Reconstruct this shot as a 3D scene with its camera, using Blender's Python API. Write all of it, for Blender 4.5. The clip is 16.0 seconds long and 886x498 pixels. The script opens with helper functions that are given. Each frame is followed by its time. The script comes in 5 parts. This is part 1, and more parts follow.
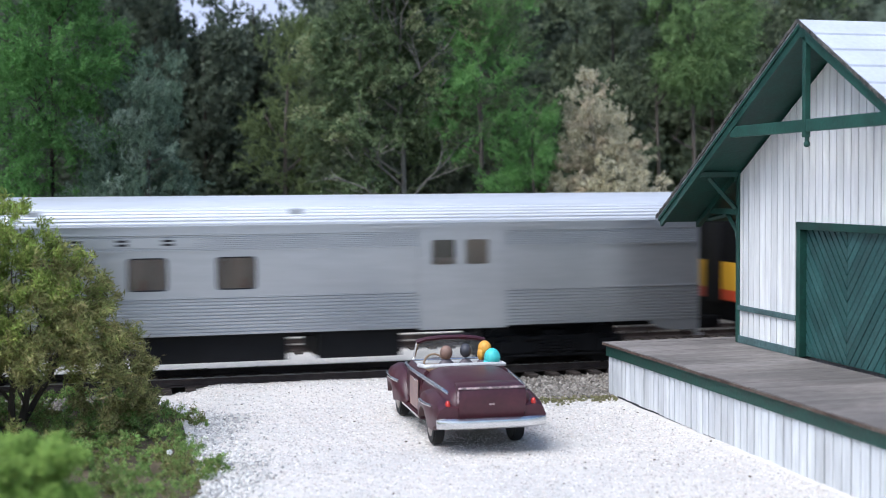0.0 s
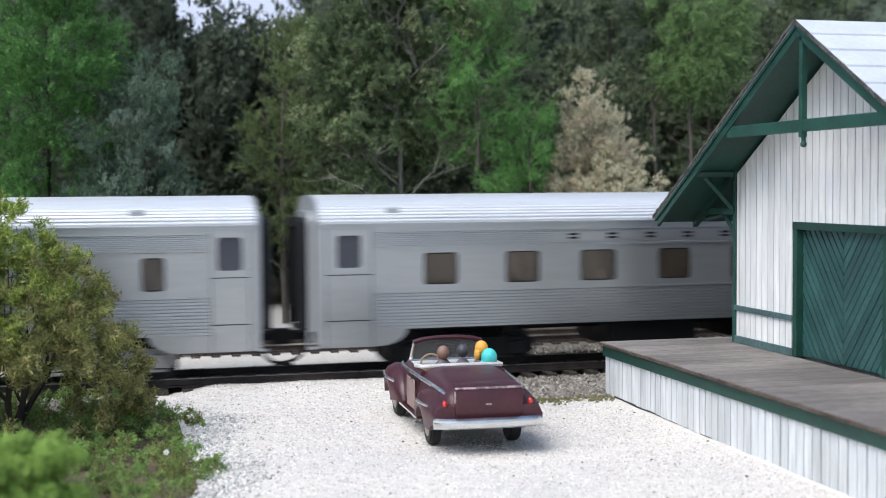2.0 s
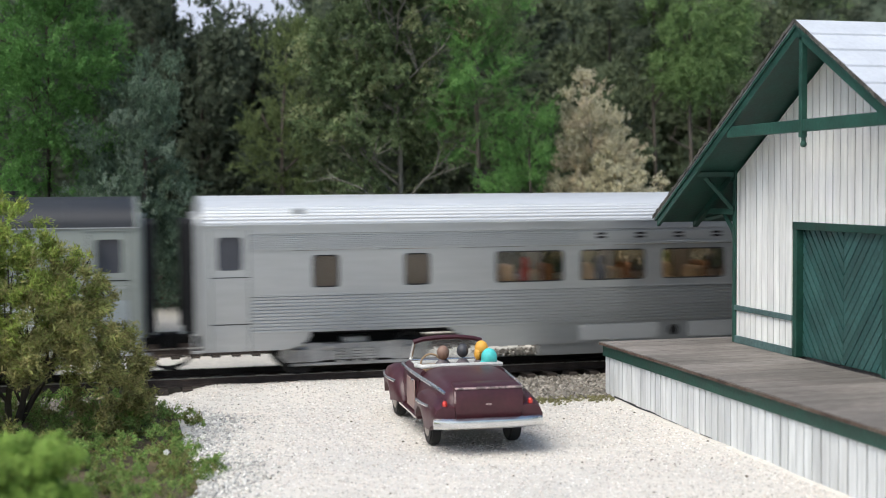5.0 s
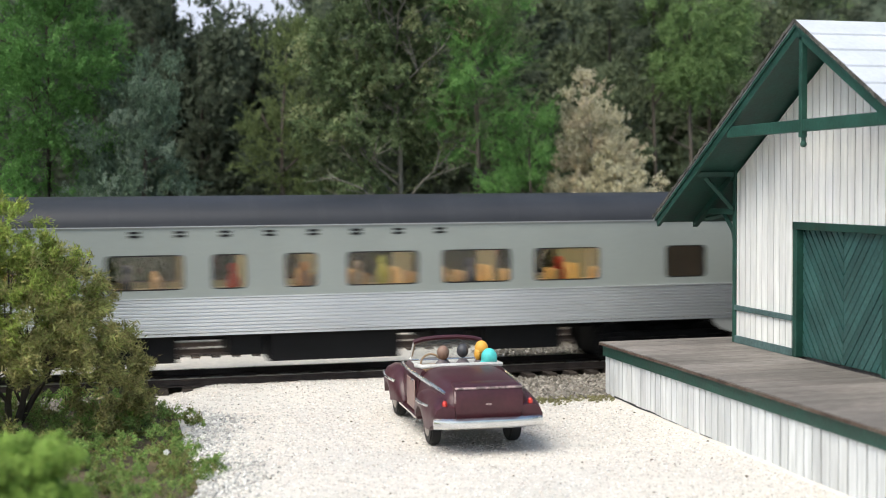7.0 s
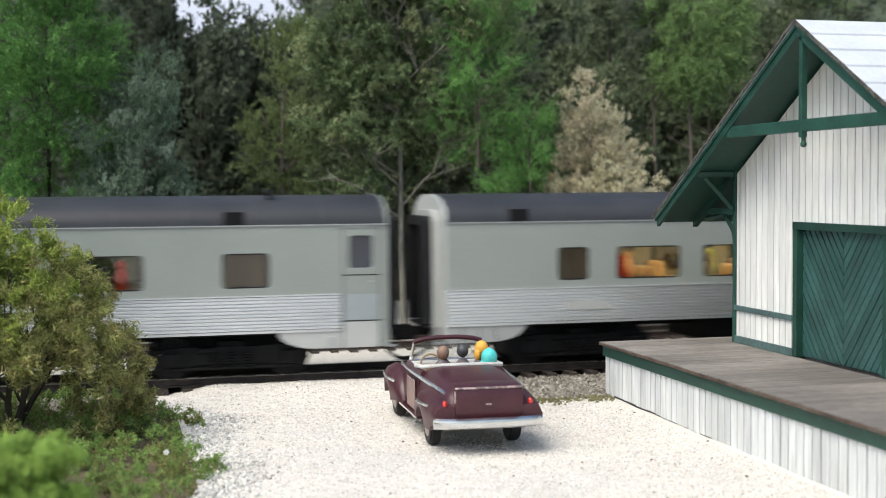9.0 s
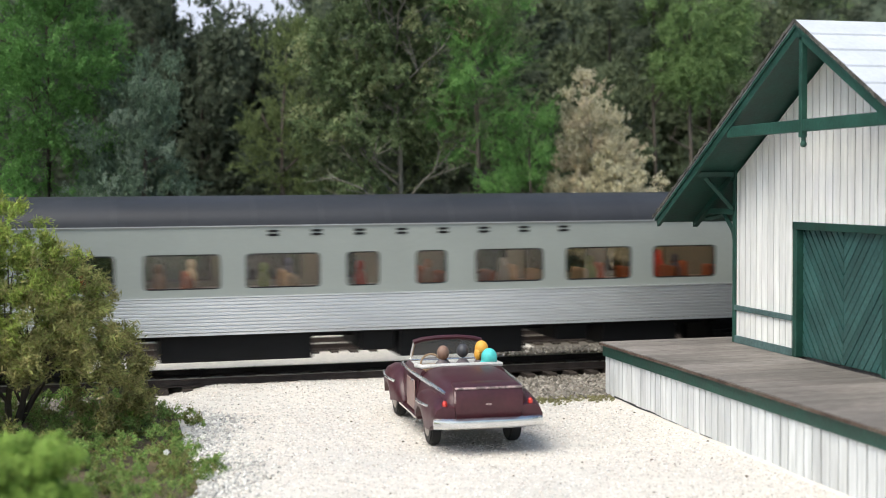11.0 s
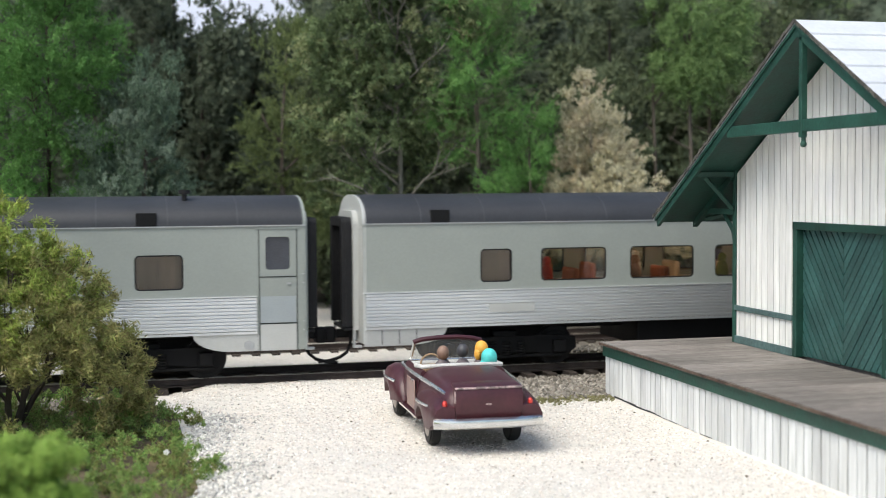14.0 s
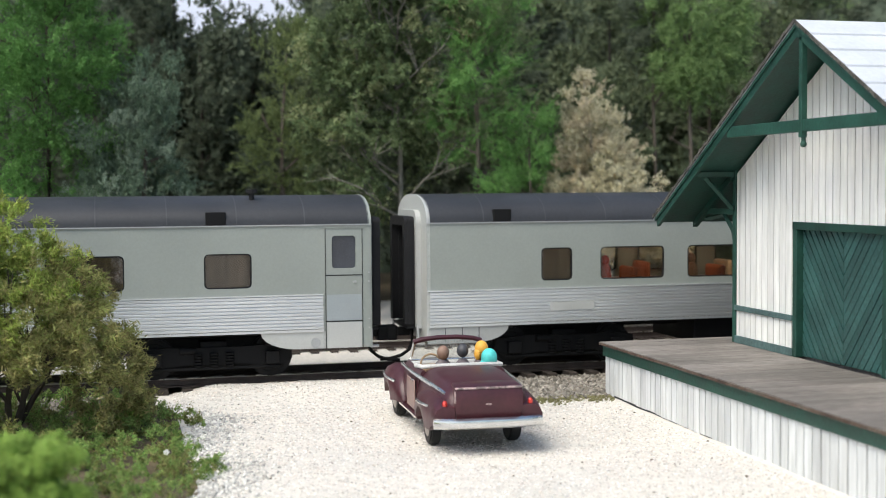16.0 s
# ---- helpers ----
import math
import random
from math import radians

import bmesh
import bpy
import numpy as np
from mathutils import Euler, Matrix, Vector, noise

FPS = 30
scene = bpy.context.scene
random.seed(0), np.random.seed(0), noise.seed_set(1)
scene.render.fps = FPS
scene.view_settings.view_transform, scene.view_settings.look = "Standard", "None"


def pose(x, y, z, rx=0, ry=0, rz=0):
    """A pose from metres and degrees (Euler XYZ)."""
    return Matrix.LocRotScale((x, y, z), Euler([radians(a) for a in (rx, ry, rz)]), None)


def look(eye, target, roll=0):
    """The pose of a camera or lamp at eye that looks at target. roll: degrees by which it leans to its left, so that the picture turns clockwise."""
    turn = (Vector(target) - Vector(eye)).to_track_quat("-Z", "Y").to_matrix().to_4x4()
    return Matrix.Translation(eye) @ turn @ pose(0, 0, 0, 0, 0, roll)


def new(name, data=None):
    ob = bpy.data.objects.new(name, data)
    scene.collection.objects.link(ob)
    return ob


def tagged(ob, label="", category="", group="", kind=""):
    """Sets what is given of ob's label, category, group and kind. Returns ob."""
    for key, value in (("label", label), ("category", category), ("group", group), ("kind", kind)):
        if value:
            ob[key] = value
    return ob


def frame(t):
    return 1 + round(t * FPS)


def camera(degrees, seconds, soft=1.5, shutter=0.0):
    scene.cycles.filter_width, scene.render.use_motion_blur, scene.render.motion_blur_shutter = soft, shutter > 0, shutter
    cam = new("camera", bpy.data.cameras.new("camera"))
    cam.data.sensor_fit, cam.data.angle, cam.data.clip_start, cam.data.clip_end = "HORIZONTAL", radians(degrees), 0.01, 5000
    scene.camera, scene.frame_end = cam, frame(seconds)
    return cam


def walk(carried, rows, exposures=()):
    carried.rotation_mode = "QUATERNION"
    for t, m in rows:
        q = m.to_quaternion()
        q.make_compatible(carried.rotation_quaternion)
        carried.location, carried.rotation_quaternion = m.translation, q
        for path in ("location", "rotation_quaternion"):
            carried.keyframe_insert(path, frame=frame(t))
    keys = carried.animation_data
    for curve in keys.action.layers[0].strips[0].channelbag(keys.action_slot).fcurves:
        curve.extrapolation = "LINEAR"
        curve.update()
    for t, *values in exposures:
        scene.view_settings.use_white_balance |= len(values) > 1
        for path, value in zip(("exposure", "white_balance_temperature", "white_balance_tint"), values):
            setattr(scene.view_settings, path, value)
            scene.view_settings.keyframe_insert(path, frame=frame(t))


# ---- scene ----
# A model railway in 1:87. Sizes below are full-size metres; K brings them to the model.
K = 1 / 87.1

EYE = Vector((0.0, 0.0, 4.267)) * K
YAW, PITCH, ROLL = 14.42, 2.771, -0.398


def aim(turn):
    a, b = radians(YAW + turn), radians(PITCH)
    way = Vector((math.sin(a) * math.cos(b), math.cos(a) * math.cos(b), -math.sin(b)))
    return look(EYE, EYE + way, ROLL)


cam = camera(37.82, 16.0, soft=0.9, shutter=0.8)
cam.data.dof.use_dof, cam.data.dof.focus_distance, cam.data.dof.aperture_fstop = True, 26.0 * K, 33.0
walk(cam, [(0.0, aim(-0.138)), (0.5, aim(-0.030)), (1.0, aim(0.0)), (1.5, aim(0.0)), (16.0, aim(0.0))],
     exposures=[(0.0, 0.2, 5600, 9), (1.0, 0.2, 5750, 8), (2.0, 0.2, 5920, 7), (3.2, 0.16, 6030, 6.5), (4.2, 0.1, 6150, 6), (6.3, 0.2, 6480, 4), (7.0, 0.3, 6480, 4), (16.0, 0.3, 6480, 4)])

# ---- light: a broad soft light from high over the viewer's left shoulder ----
world = bpy.data.worlds.new("sky")
scene.world = world
world.use_nodes = True
wn = world.node_tree
sky = wn.nodes.new("ShaderNodeTexSky")
sky.sky_type, sky.sun_disc = "NISHITA", False
sky.sun_elevation, sky.sun_rotation = radians(55), radians(234)
sky.dust_density, sky.ozone_density, sky.air_density = 3.0, 0.6, 1.0
wn.links.new(sky.outputs[0], wn.nodes["Background"].inputs[0])
wn.nodes["Background"].inputs[1].default_value = 0.15
sun = new("sun", bpy.data.lights.new("sun", "SUN"))
sun.data.energy, sun.data.angle, sun.data.color = 2.15, radians(45), (1.0, 0.95, 0.88)
sun.matrix_world = look((-0.85, -0.62, 1.5), (0, 0, 0))


# ---- materials ----
def mat(name, colour, rough=0.6, metal=0.0, scale=4.0, vary=0.25, bump=0.2, fine=30.0, piece=0.0, stretch=(1, 1, 1), second=None, island=0.0, coat=0.0, cut=(0.35, 0.65)):
    """Procedural surface: two scales of noise on colour, roughness and relief; piece: variation from object to object."""
    m = bpy.data.materials.new(name)
    m.use_nodes = True
    nt = m.node_tree
    N, L = nt.nodes, nt.links
    bs = N["Principled BSDF"]
    tc, mp = N.new("ShaderNodeTexCoord"), N.new("ShaderNodeMapping")
    mp.inputs["Scale"].default_value = [87.1 * s for s in stretch]
    L.new(tc.outputs["Object"], mp.inputs[0])
    n1, n2 = N.new("ShaderNodeTexNoise"), N.new("ShaderNodeTexNoise")
    n1.inputs["Scale"].default_value, n2.inputs["Scale"].default_value = scale, fine
    n1.inputs["Detail"].default_value, n2.inputs["Detail"].default_value = 4, 3
    for n in (n1, n2):
        L.new(mp.outputs[0], n.inputs["Vector"])
    r1 = N.new("ShaderNodeMapRange")
    r1.inputs[1].default_value, r1.inputs[2].default_value = cut
    r1.inputs[3].default_value, r1.inputs[4].default_value = 1 - vary, 1 + vary * 0.6
    L.new(n1.outputs[0], r1.inputs[0])
    r2 = N.new("ShaderNodeMapRange")
    r2.inputs[1].default_value, r2.inputs[2].default_value = 0.3, 0.7
    r2.inputs[3].default_value, r2.inputs[4].default_value = 1 - vary * 0.7, 1 + vary * 0.5
    L.new(n2.outputs[0], r2.inputs[0])
    mul = N.new("ShaderNodeMath"); mul.operation = "MULTIPLY"
    L.new(r1.outputs[0], mul.inputs[0]); L.new(r2.outputs[0], mul.inputs[1])
    val = mul.outputs[0]
    rnd = None
    if piece:
        oi = N.new("ShaderNodeObjectInfo"); rnd, amount = oi.outputs["Random"], piece
    elif island:
        ge = N.new("ShaderNodeNewGeometry"); rnd, amount = ge.outputs["Random Per Island"], island
    if rnd:
        r3 = N.new("ShaderNodeMapRange")
        r3.inputs[3].default_value, r3.inputs[4].default_value = 1 - amount, 1 + amount
        L.new(rnd, r3.inputs[0])
        m3 = N.new("ShaderNodeMath"); m3.operation = "MULTIPLY"
        L.new(val, m3.inputs[0]); L.new(r3.outputs[0], m3.inputs[1])
        val = m3.outputs[0]
    base = N.new("ShaderNodeMix"); base.data_type = "RGBA"
    base.inputs["A"].default_value = (*colour, 1)
    base.inputs["B"].default_value = (*(second or colour), 1)
    if second:
        if rnd:
            wob = N.new("ShaderNodeMath"); wob.operation = "FRACT"
            w2 = N.new("ShaderNodeMath"); w2.operation = "MULTIPLY"; w2.inputs[1].default_value = 17.3
            L.new(rnd, w2.inputs[0]); L.new(w2.outputs[0], wob.inputs[0])
            L.new(wob.outputs[0], base.inputs["Factor"])
        else:
            L.new(n1.outputs[0], base.inputs["Factor"])
    else:
        base.inputs["Factor"].default_value = 0
    sc = N.new("ShaderNodeVectorMath"); sc.operation = "SCALE"
    L.new(base.outputs["Result"], sc.inputs[0]); L.new(val, sc.inputs["Scale"])
    L.new(sc.outputs[0], bs.inputs["Base Color"])
    rr = N.new("ShaderNodeMapRange")
    rr.inputs[3].default_value, rr.inputs[4].default_value = max(0.05, rough - 0.12), min(1, rough + 0.12)
    L.new(n1.outputs[0], rr.inputs[0]); L.new(rr.outputs[0], bs.inputs["Roughness"])
    bs.inputs["Metallic"].default_value = metal
    bs.inputs["Coat Weight"].default_value = coat
    bs.inputs["Coat Roughness"].default_value = 0.15
    if bump:
        b = N.new("ShaderNodeBump")
        b.inputs["Strength"].default_value, b.inputs["Distance"].default_value = bump, 0.02 * K
        L.new(n2.outputs[0], b.inputs["Height"]); L.new(b.outputs[0], bs.inputs["Normal"])
    return m


def glow(name, colour, power):
    m = bpy.data.materials.new(name)
    m.use_nodes = True
    bs = m.node_tree.nodes["Principled BSDF"]
    bs.inputs["Base Color"].default_value = (*colour, 1)
    bs.inputs["Emission Color"].default_value = (*colour, 1)
    bs.inputs["Emission Strength"].default_value = power
    return m


def pane_glass(name, tint, haze=0.0):
    m = bpy.data.materials.new(name)
    m.use_nodes = True
    N, L = m.node_tree.nodes, m.node_tree.links
    tr, gl, mx, fr = N.new("ShaderNodeBsdfTransparent"), N.new("ShaderNodeBsdfGlossy"), N.new("ShaderNodeMixShader"), N.new("ShaderNodeFresnel")
    tr.inputs[0].default_value = (*tint, 1)
    gl.inputs["Roughness"].default_value = 0.04
    fr.inputs["IOR"].default_value = 1.5
    L.new(fr.outputs[0], mx.inputs[0]); L.new(tr.outputs[0], mx.inputs[1]); L.new(gl.outputs[0], mx.inputs[2])
    end = mx
    # blotchy pale diffuse imitates reflections lying on the pane
    if haze:
        df, end, nz, rg = N.new("ShaderNodeBsdfDiffuse"), N.new("ShaderNodeMixShader"), N.new("ShaderNodeTexNoise"), N.new("ShaderNodeMapRange")
        df.inputs[0].default_value = (0.7, 0.7, 0.68, 1)
        nz.inputs["Scale"].default_value = 400
        rg.inputs[1].default_value, rg.inputs[2].default_value, rg.inputs[4].default_value = 0.35, 0.65, 2 * haze
        L.new(nz.outputs[0], rg.inputs[0]); L.new(rg.outputs[0], end.inputs[0])
        L.new(mx.outputs[0], end.inputs[1]); L.new(df.outputs[0], end.inputs[2])
    L.new(end.outputs[0], N["Material Output"].inputs[0])
    return m


M = dict(
    gravel=mat("pale_gravel", (0.84, 0.81, 0.77), 0.95, 0, 0.45, 0.16, 0.9, 9.0, cut=(0.3, 0.7), second=(0.66, 0.60, 0.53)),
    pebble=mat("pale_pebbles", (0.80, 0.78, 0.75), 0.9, 0, 3, 0.08, 0.2, 20, island=0.28, second=(0.66, 0.59, 0.53)),
    ballast=mat("ballast_stone", (0.15, 0.13, 0.105), 0.95, 0, 3, 0.15, 0.3, 20, island=0.5, second=(0.31, 0.285, 0.25)),
    grit=mat("coarse_grey_stones", (0.52, 0.50, 0.47), 0.95, 0, 3, 0.15, 0.3, 20, island=0.4, second=(0.72, 0.70, 0.66)),
    soil=mat("brown_soil", (0.13, 0.10, 0.06), 0.95, 0, 1.2, 0.4, 0.9, 9),
    tie=mat("dark_sleeper_wood", (0.07, 0.055, 0.045), 0.9, 0, 3, 0.3, 0.5, 14, piece=0.3, stretch=(1, 0.2, 1)),
    rail=mat("weathered_rail_steel", (0.07, 0.055, 0.05), 0.6, 0.4, 3, 0.3, 0.2),
    railtop=mat("polished_rail_head", (0.55, 0.53, 0.5), 0.3, 1.0, 3, 0.1, 0.0),
    white=mat("weathered_white_paint", (0.84, 0.835, 0.81), 0.75, 0, 1.6, 0.14, 0.35, 10, piece=0.09, stretch=(1, 1, 0.12), cut=(0.25, 0.6)),
    # the wall's weathered white, darkened in colour where the skirt catches more light
    skirt=mat("weathered_white_toned_down", (0.64, 0.655, 0.66), 0.8, 0, 1.6, 0.2, 0.4, 10, piece=0.07, stretch=(1, 1, 0.12), cut=(0.25, 0.6)),
    joint=mat("dark_board_joint", (0.05, 0.052, 0.058), 0.9, 0, 3, 0.2, 0.2),
    green=mat("dark_green_paint", (0.013, 0.058, 0.043), 0.5, 0, 2, 0.25, 0.25, 16, piece=0.12, second=(0.018, 0.07, 0.052)),
    doorgreen=mat("grey_green_door_paint", (0.03, 0.095, 0.088), 0.45, 0, 2, 0.25, 0.3, 16, piece=0.16, second=(0.045, 0.118, 0.11)),
    paletrim=mat("faded_grey_green_paint", (0.085, 0.145, 0.145), 0.55, 0, 2, 0.3, 0.3, 16),
    deck=mat("weathered_deck_planks", (0.205, 0.182, 0.166), 0.9, 0, 0.9, 0.3, 0.5, 12, piece=0.04, stretch=(0.4, 1, 1), second=(0.25, 0.225, 0.207)),
    roofmetal=mat("pale_roofing_paper", (0.62, 0.65, 0.71), 0.6, 0, 1.0, 0.08, 0.3, 12, piece=0.04),
    edge=mat("worn_roof_edge", (0.09, 0.085, 0.075), 0.95, 0, 5, 0.5, 0.8, 20),
    silver=mat("bare_stainless_steel", (0.74, 0.755, 0.77), 0.36, 0.72, 0.5, 0.06, 0.05, 8, stretch=(0.15, 1, 1)),
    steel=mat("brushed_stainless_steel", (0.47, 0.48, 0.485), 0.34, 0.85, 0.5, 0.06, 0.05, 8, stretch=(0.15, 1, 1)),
    # same steel as the sides; the sheen from overhead is put into a paler colour
    steelroof=mat("stainless_roof_lit_tone", (0.74, 0.75, 0.77), 0.5, 0.45, 0.5, 0.06, 0.05, 8, stretch=(0.15, 1, 1)),
    trucksilver=mat("dull_silver_castings", (0.42, 0.42, 0.42), 0.5, 0.3, 1.5, 0.3, 0.2),
    silverdark=mat("grey_silver_paint", (0.45, 0.46, 0.47), 0.5, 0.6, 0.5, 0.08, 0.05),
    coachgrey=mat("grey_green_coach_paint", (0.285, 0.31, 0.29), 0.5, 0, 0.6, 0.05, 0.05, 20),
    coachroof=mat("charcoal_roof_paint", (0.029, 0.031, 0.038), 0.55, 0, 0.7, 0.16, 0.12, 14),
    black=mat("matt_black_plastic", (0.006, 0.006, 0.007), 0.6, 0, 2, 0.3, 0.2),
    blackm=mat("dark_gunmetal_plastic", (0.02, 0.02, 0.022), 0.5, 0.2, 2, 0.3, 0.2),
    bellows=mat("black_rubber_bellows", (0.018, 0.018, 0.02), 0.65, 0, 2, 0.2, 0.2),
    maroon=mat("maroon_car_paint", (0.062, 0.014, 0.021), 0.42, 0, 1.5, 0.2, 0.08, 14, coat=0.12),
    chrome=mat("dull_chrome", (0.80, 0.80, 0.79), 0.22, 1.0, 3, 0.08, 0.0),
    tyre=mat("tyre_rubber", (0.016, 0.016, 0.016), 0.75, 0, 3, 0.2, 0.2),
    whitewall=mat("grey_wheel_disc", (0.34, 0.31, 0.28), 0.5, 0.2, 3, 0.1, 0.0),
    tan=mat("tan_upholstery", (0.36, 0.25, 0.15), 0.8, 0, 3, 0.2, 0.2),
    paleseat=mat("pale_tan_upholstery", (0.60, 0.47, 0.34), 0.8, 0, 3, 0.15, 0.1),
    doorpanel=mat("tan_grey_door_panel", (0.30, 0.20, 0.18), 0.5, 0, 3, 0.15, 0.05),
    red=mat("red_lens", (0.55, 0.03, 0.02), 0.3, 0, 3, 0.1, 0.0, coat=0.5),
    bark=mat("grey_bark", (0.13, 0.11, 0.09), 0.9, 0, 2, 0.35, 0.7, 14, stretch=(1, 1, 0.3)),
    palebark=mat("pale_grey_bark", (0.40, 0.37, 0.31), 0.9, 0, 2, 0.35, 0.7, 14, stretch=(1, 1, 0.3)),
    greybark=mat("weathered_grey_bark", (0.21, 0.20, 0.17), 0.9, 0, 2, 0.35, 0.7, 14, stretch=(1, 1, 0.3)),
    darkbark=mat("dark_bark", (0.05, 0.04, 0.032), 0.9, 0, 2, 0.35, 0.7, 14, stretch=(1, 1, 0.3)),
    glass=pane_glass("smoky_window_glass", (0.86, 0.84, 0.80)),
    # clear windscreen with its whitish reflections painted in as haze
    clear=pane_glass("windscreen_painted_reflection", (0.92, 0.94, 0.93), 0.2),
)


for k in ("black", "blackm", "bellows"):
    M[k].node_tree.nodes["Principled BSDF"].inputs["Specular IOR Level"].default_value = 0.22


def leafmat(name, a, b, each=0.25):
    m = mat(name, a, 0.85, 0, 0.45, 0.25, 0.0, 3.0, island=each, second=b, cut=(0.3, 0.7))
    N, L = m.node_tree.nodes, m.node_tree.links
    bs = N["Principled BSDF"]
    bs.inputs["Specular IOR Level"].default_value = 0.15
    tr, mx = N.new("ShaderNodeBsdfTranslucent"), N.new("ShaderNodeMixShader")
    L.new(bs.inputs["Base Color"].links[0].from_socket, tr.inputs[0])
    mx.inputs[0].default_value = 0.42
    L.new(bs.outputs[0], mx.inputs[1]); L.new(tr.outputs[0], mx.inputs[2])
    L.new(mx.outputs[0], N["Material Output"].inputs[0])
    return m


# ---- mesh helpers, in full-size metres ----
def finish(ob, parent):
    if parent:
        ob.parent = parent
    return ob


def part(name, bm, material, parent=None, label="", at=None, smooth=False):
    me = bpy.data.meshes.new(name)
    bmesh.ops.scale(bm, vec=(K, K, K), verts=bm.verts)
    if smooth:
        for f in bm.faces:
            f.smooth = True
    bmesh.ops.recalc_face_normals(bm, faces=bm.faces)
    bm.to_mesh(me)
    bm.free()
    if smooth:
        me.set_sharp_from_angle(angle=radians(38))
    me.materials.append(material)
    ob = finish(new(name, me), parent)
    if at is not None:
        ob.location = Vector(at) * K
    if label:
        ob["label"] = label
    return ob


def raw(name, verts, faces, material, parent=None, label=""):
    """A mesh from arrays: verts (n, 3), faces (m, k)."""
    me = bpy.data.meshes.new(name)
    verts, faces = np.asarray(verts, np.float32) * K, np.asarray(faces, np.int32)
    k = faces.shape[1]
    me.vertices.add(len(verts)); me.vertices.foreach_set("co", verts.ravel())
    me.loops.add(faces.size); me.loops.foreach_set("vertex_index", faces.ravel())
    me.polygons.add(len(faces)); me.polygons.foreach_set("loop_start", np.arange(0, faces.size, k, dtype=np.int32))
    me.update(calc_edges=True)
    me.materials.append(material)
    ob = finish(new(name, me), parent)
    if label:
        ob["label"] = label
    return ob


def thing(name, at, label, category, group="", kind="", rz=0):
    ob = new(name)
    ob.matrix_basis = pose(at[0] * K, at[1] * K, at[2] * K, 0, 0, rz)
    ob.empty_display_size = 0.005
    return tagged(ob, label, category, group, kind)


def box(bm, x0, x1, y0, y1, z0, z1, bevel=0.0):
    g = bmesh.ops.create_cube(bm, size=1)["verts"]
    bmesh.ops.scale(bm, vec=(x1 - x0, y1 - y0, z1 - z0), verts=g)
    bmesh.ops.translate(bm, vec=((x0 + x1) / 2, (y0 + y1) / 2, (z0 + z1) / 2), verts=g)
    if bevel:
        es = list({e for v in g for e in v.link_edges})
        bmesh.ops.bevel(bm, geom=es, offset=bevel, segments=2, affect="EDGES", profile=0.5)
    return bm


def bx(*a, **k):
    return box(bmesh.new(), *a, **k)


def cyl(bm, p, q, r, r2=None, seg=12):
    p, q = Vector(p), Vector(q)
    d = q - p
    m = Matrix.Translation((p + q) / 2) @ d.to_track_quat("Z", "Y").to_matrix().to_4x4()
    bmesh.ops.create_cone(bm, cap_ends=True, segments=seg, radius1=r, radius2=r if r2 is None else r2, depth=d.length, matrix=m)
    return bm


def ball(bm, c, rx, ry, rz, u=14, v=10):
    bmesh.ops.create_uvsphere(bm, u_segments=u, v_segments=v, radius=1, matrix=Matrix.Translation(c) @ Matrix.Diagonal((rx, ry, rz, 1)))
    return bm


def prism(bm, pts, axis, a, b):
    """A closed outline swept from a to b along an axis; pts are the two other coordinates in order."""
    def put(u, v, w):
        return {"x": (w, u, v), "y": (u, w, v), "z": (u, v, w)}[axis]
    n = len(pts)
    A = [bm.verts.new(put(u, v, a)) for u, v in pts]
    B = [bm.verts.new(put(u, v, b)) for u, v in pts]
    bm.faces.new(A); bm.faces.new(B[::-1])
    for i in range(n):
        bm.faces.new((A[i], A[(i + 1) % n], B[(i + 1) % n], B[i]))
    return bm


def ribbon(bm, pts, axis, a, b):
    """An open outline swept along an axis."""
    def put(u, v, w):
        return {"x": (w, u, v), "y": (u, w, v), "z": (u, v, w)}[axis]
    A = [bm.verts.new(put(u, v, a)) for u, v in pts]
    B = [bm.verts.new(put(u, v, b)) for u, v in pts]
    for i in range(len(pts) - 1):
        bm.faces.new((A[i], A[i + 1], B[i + 1], B[i]))
    return bm


def tube(bm, pts, r, r2=None, seg=7):
    """A tapered limb through points."""
    pts = [Vector(p) for p in pts]
    r2 = r if r2 is None else r2
    rings = []
    for i, p in enumerate(pts):
        d = (pts[min(i + 1, len(pts) - 1)] - pts[max(i - 1, 0)]).normalized()
        q = d.to_track_quat("Z", "Y")
        rr = r + (r2 - r) * i / (len(pts) - 1)
        rings.append([bm.verts.new(p + q @ Vector((rr * math.cos(2 * math.pi * k / seg), rr * math.sin(2 * math.pi * k / seg), 0))) for k in range(seg)])
    for a, b in zip(rings, rings[1:]):
        for k in range(seg):
            bm.faces.new((a[k], a[(k + 1) % seg], b[(k + 1) % seg], b[k]))
    bm.faces.new(rings[0][::-1]); bm.faces.new(rings[-1])
    return bm


def rrect(cx, cz, w, h, r, n=4):
    pts = []
    for qx, qz, a0 in ((1, 1, 0), (-1, 1, 90), (-1, -1, 180), (1, -1, 270)):
        for i in range(n + 1):
            a = radians(a0 + 90 * i / n)
            pts.append((cx + qx * (w / 2 - r) + r * math.cos(a), cz + qz * (h / 2 - r) + r * math.sin(a)))
    return pts


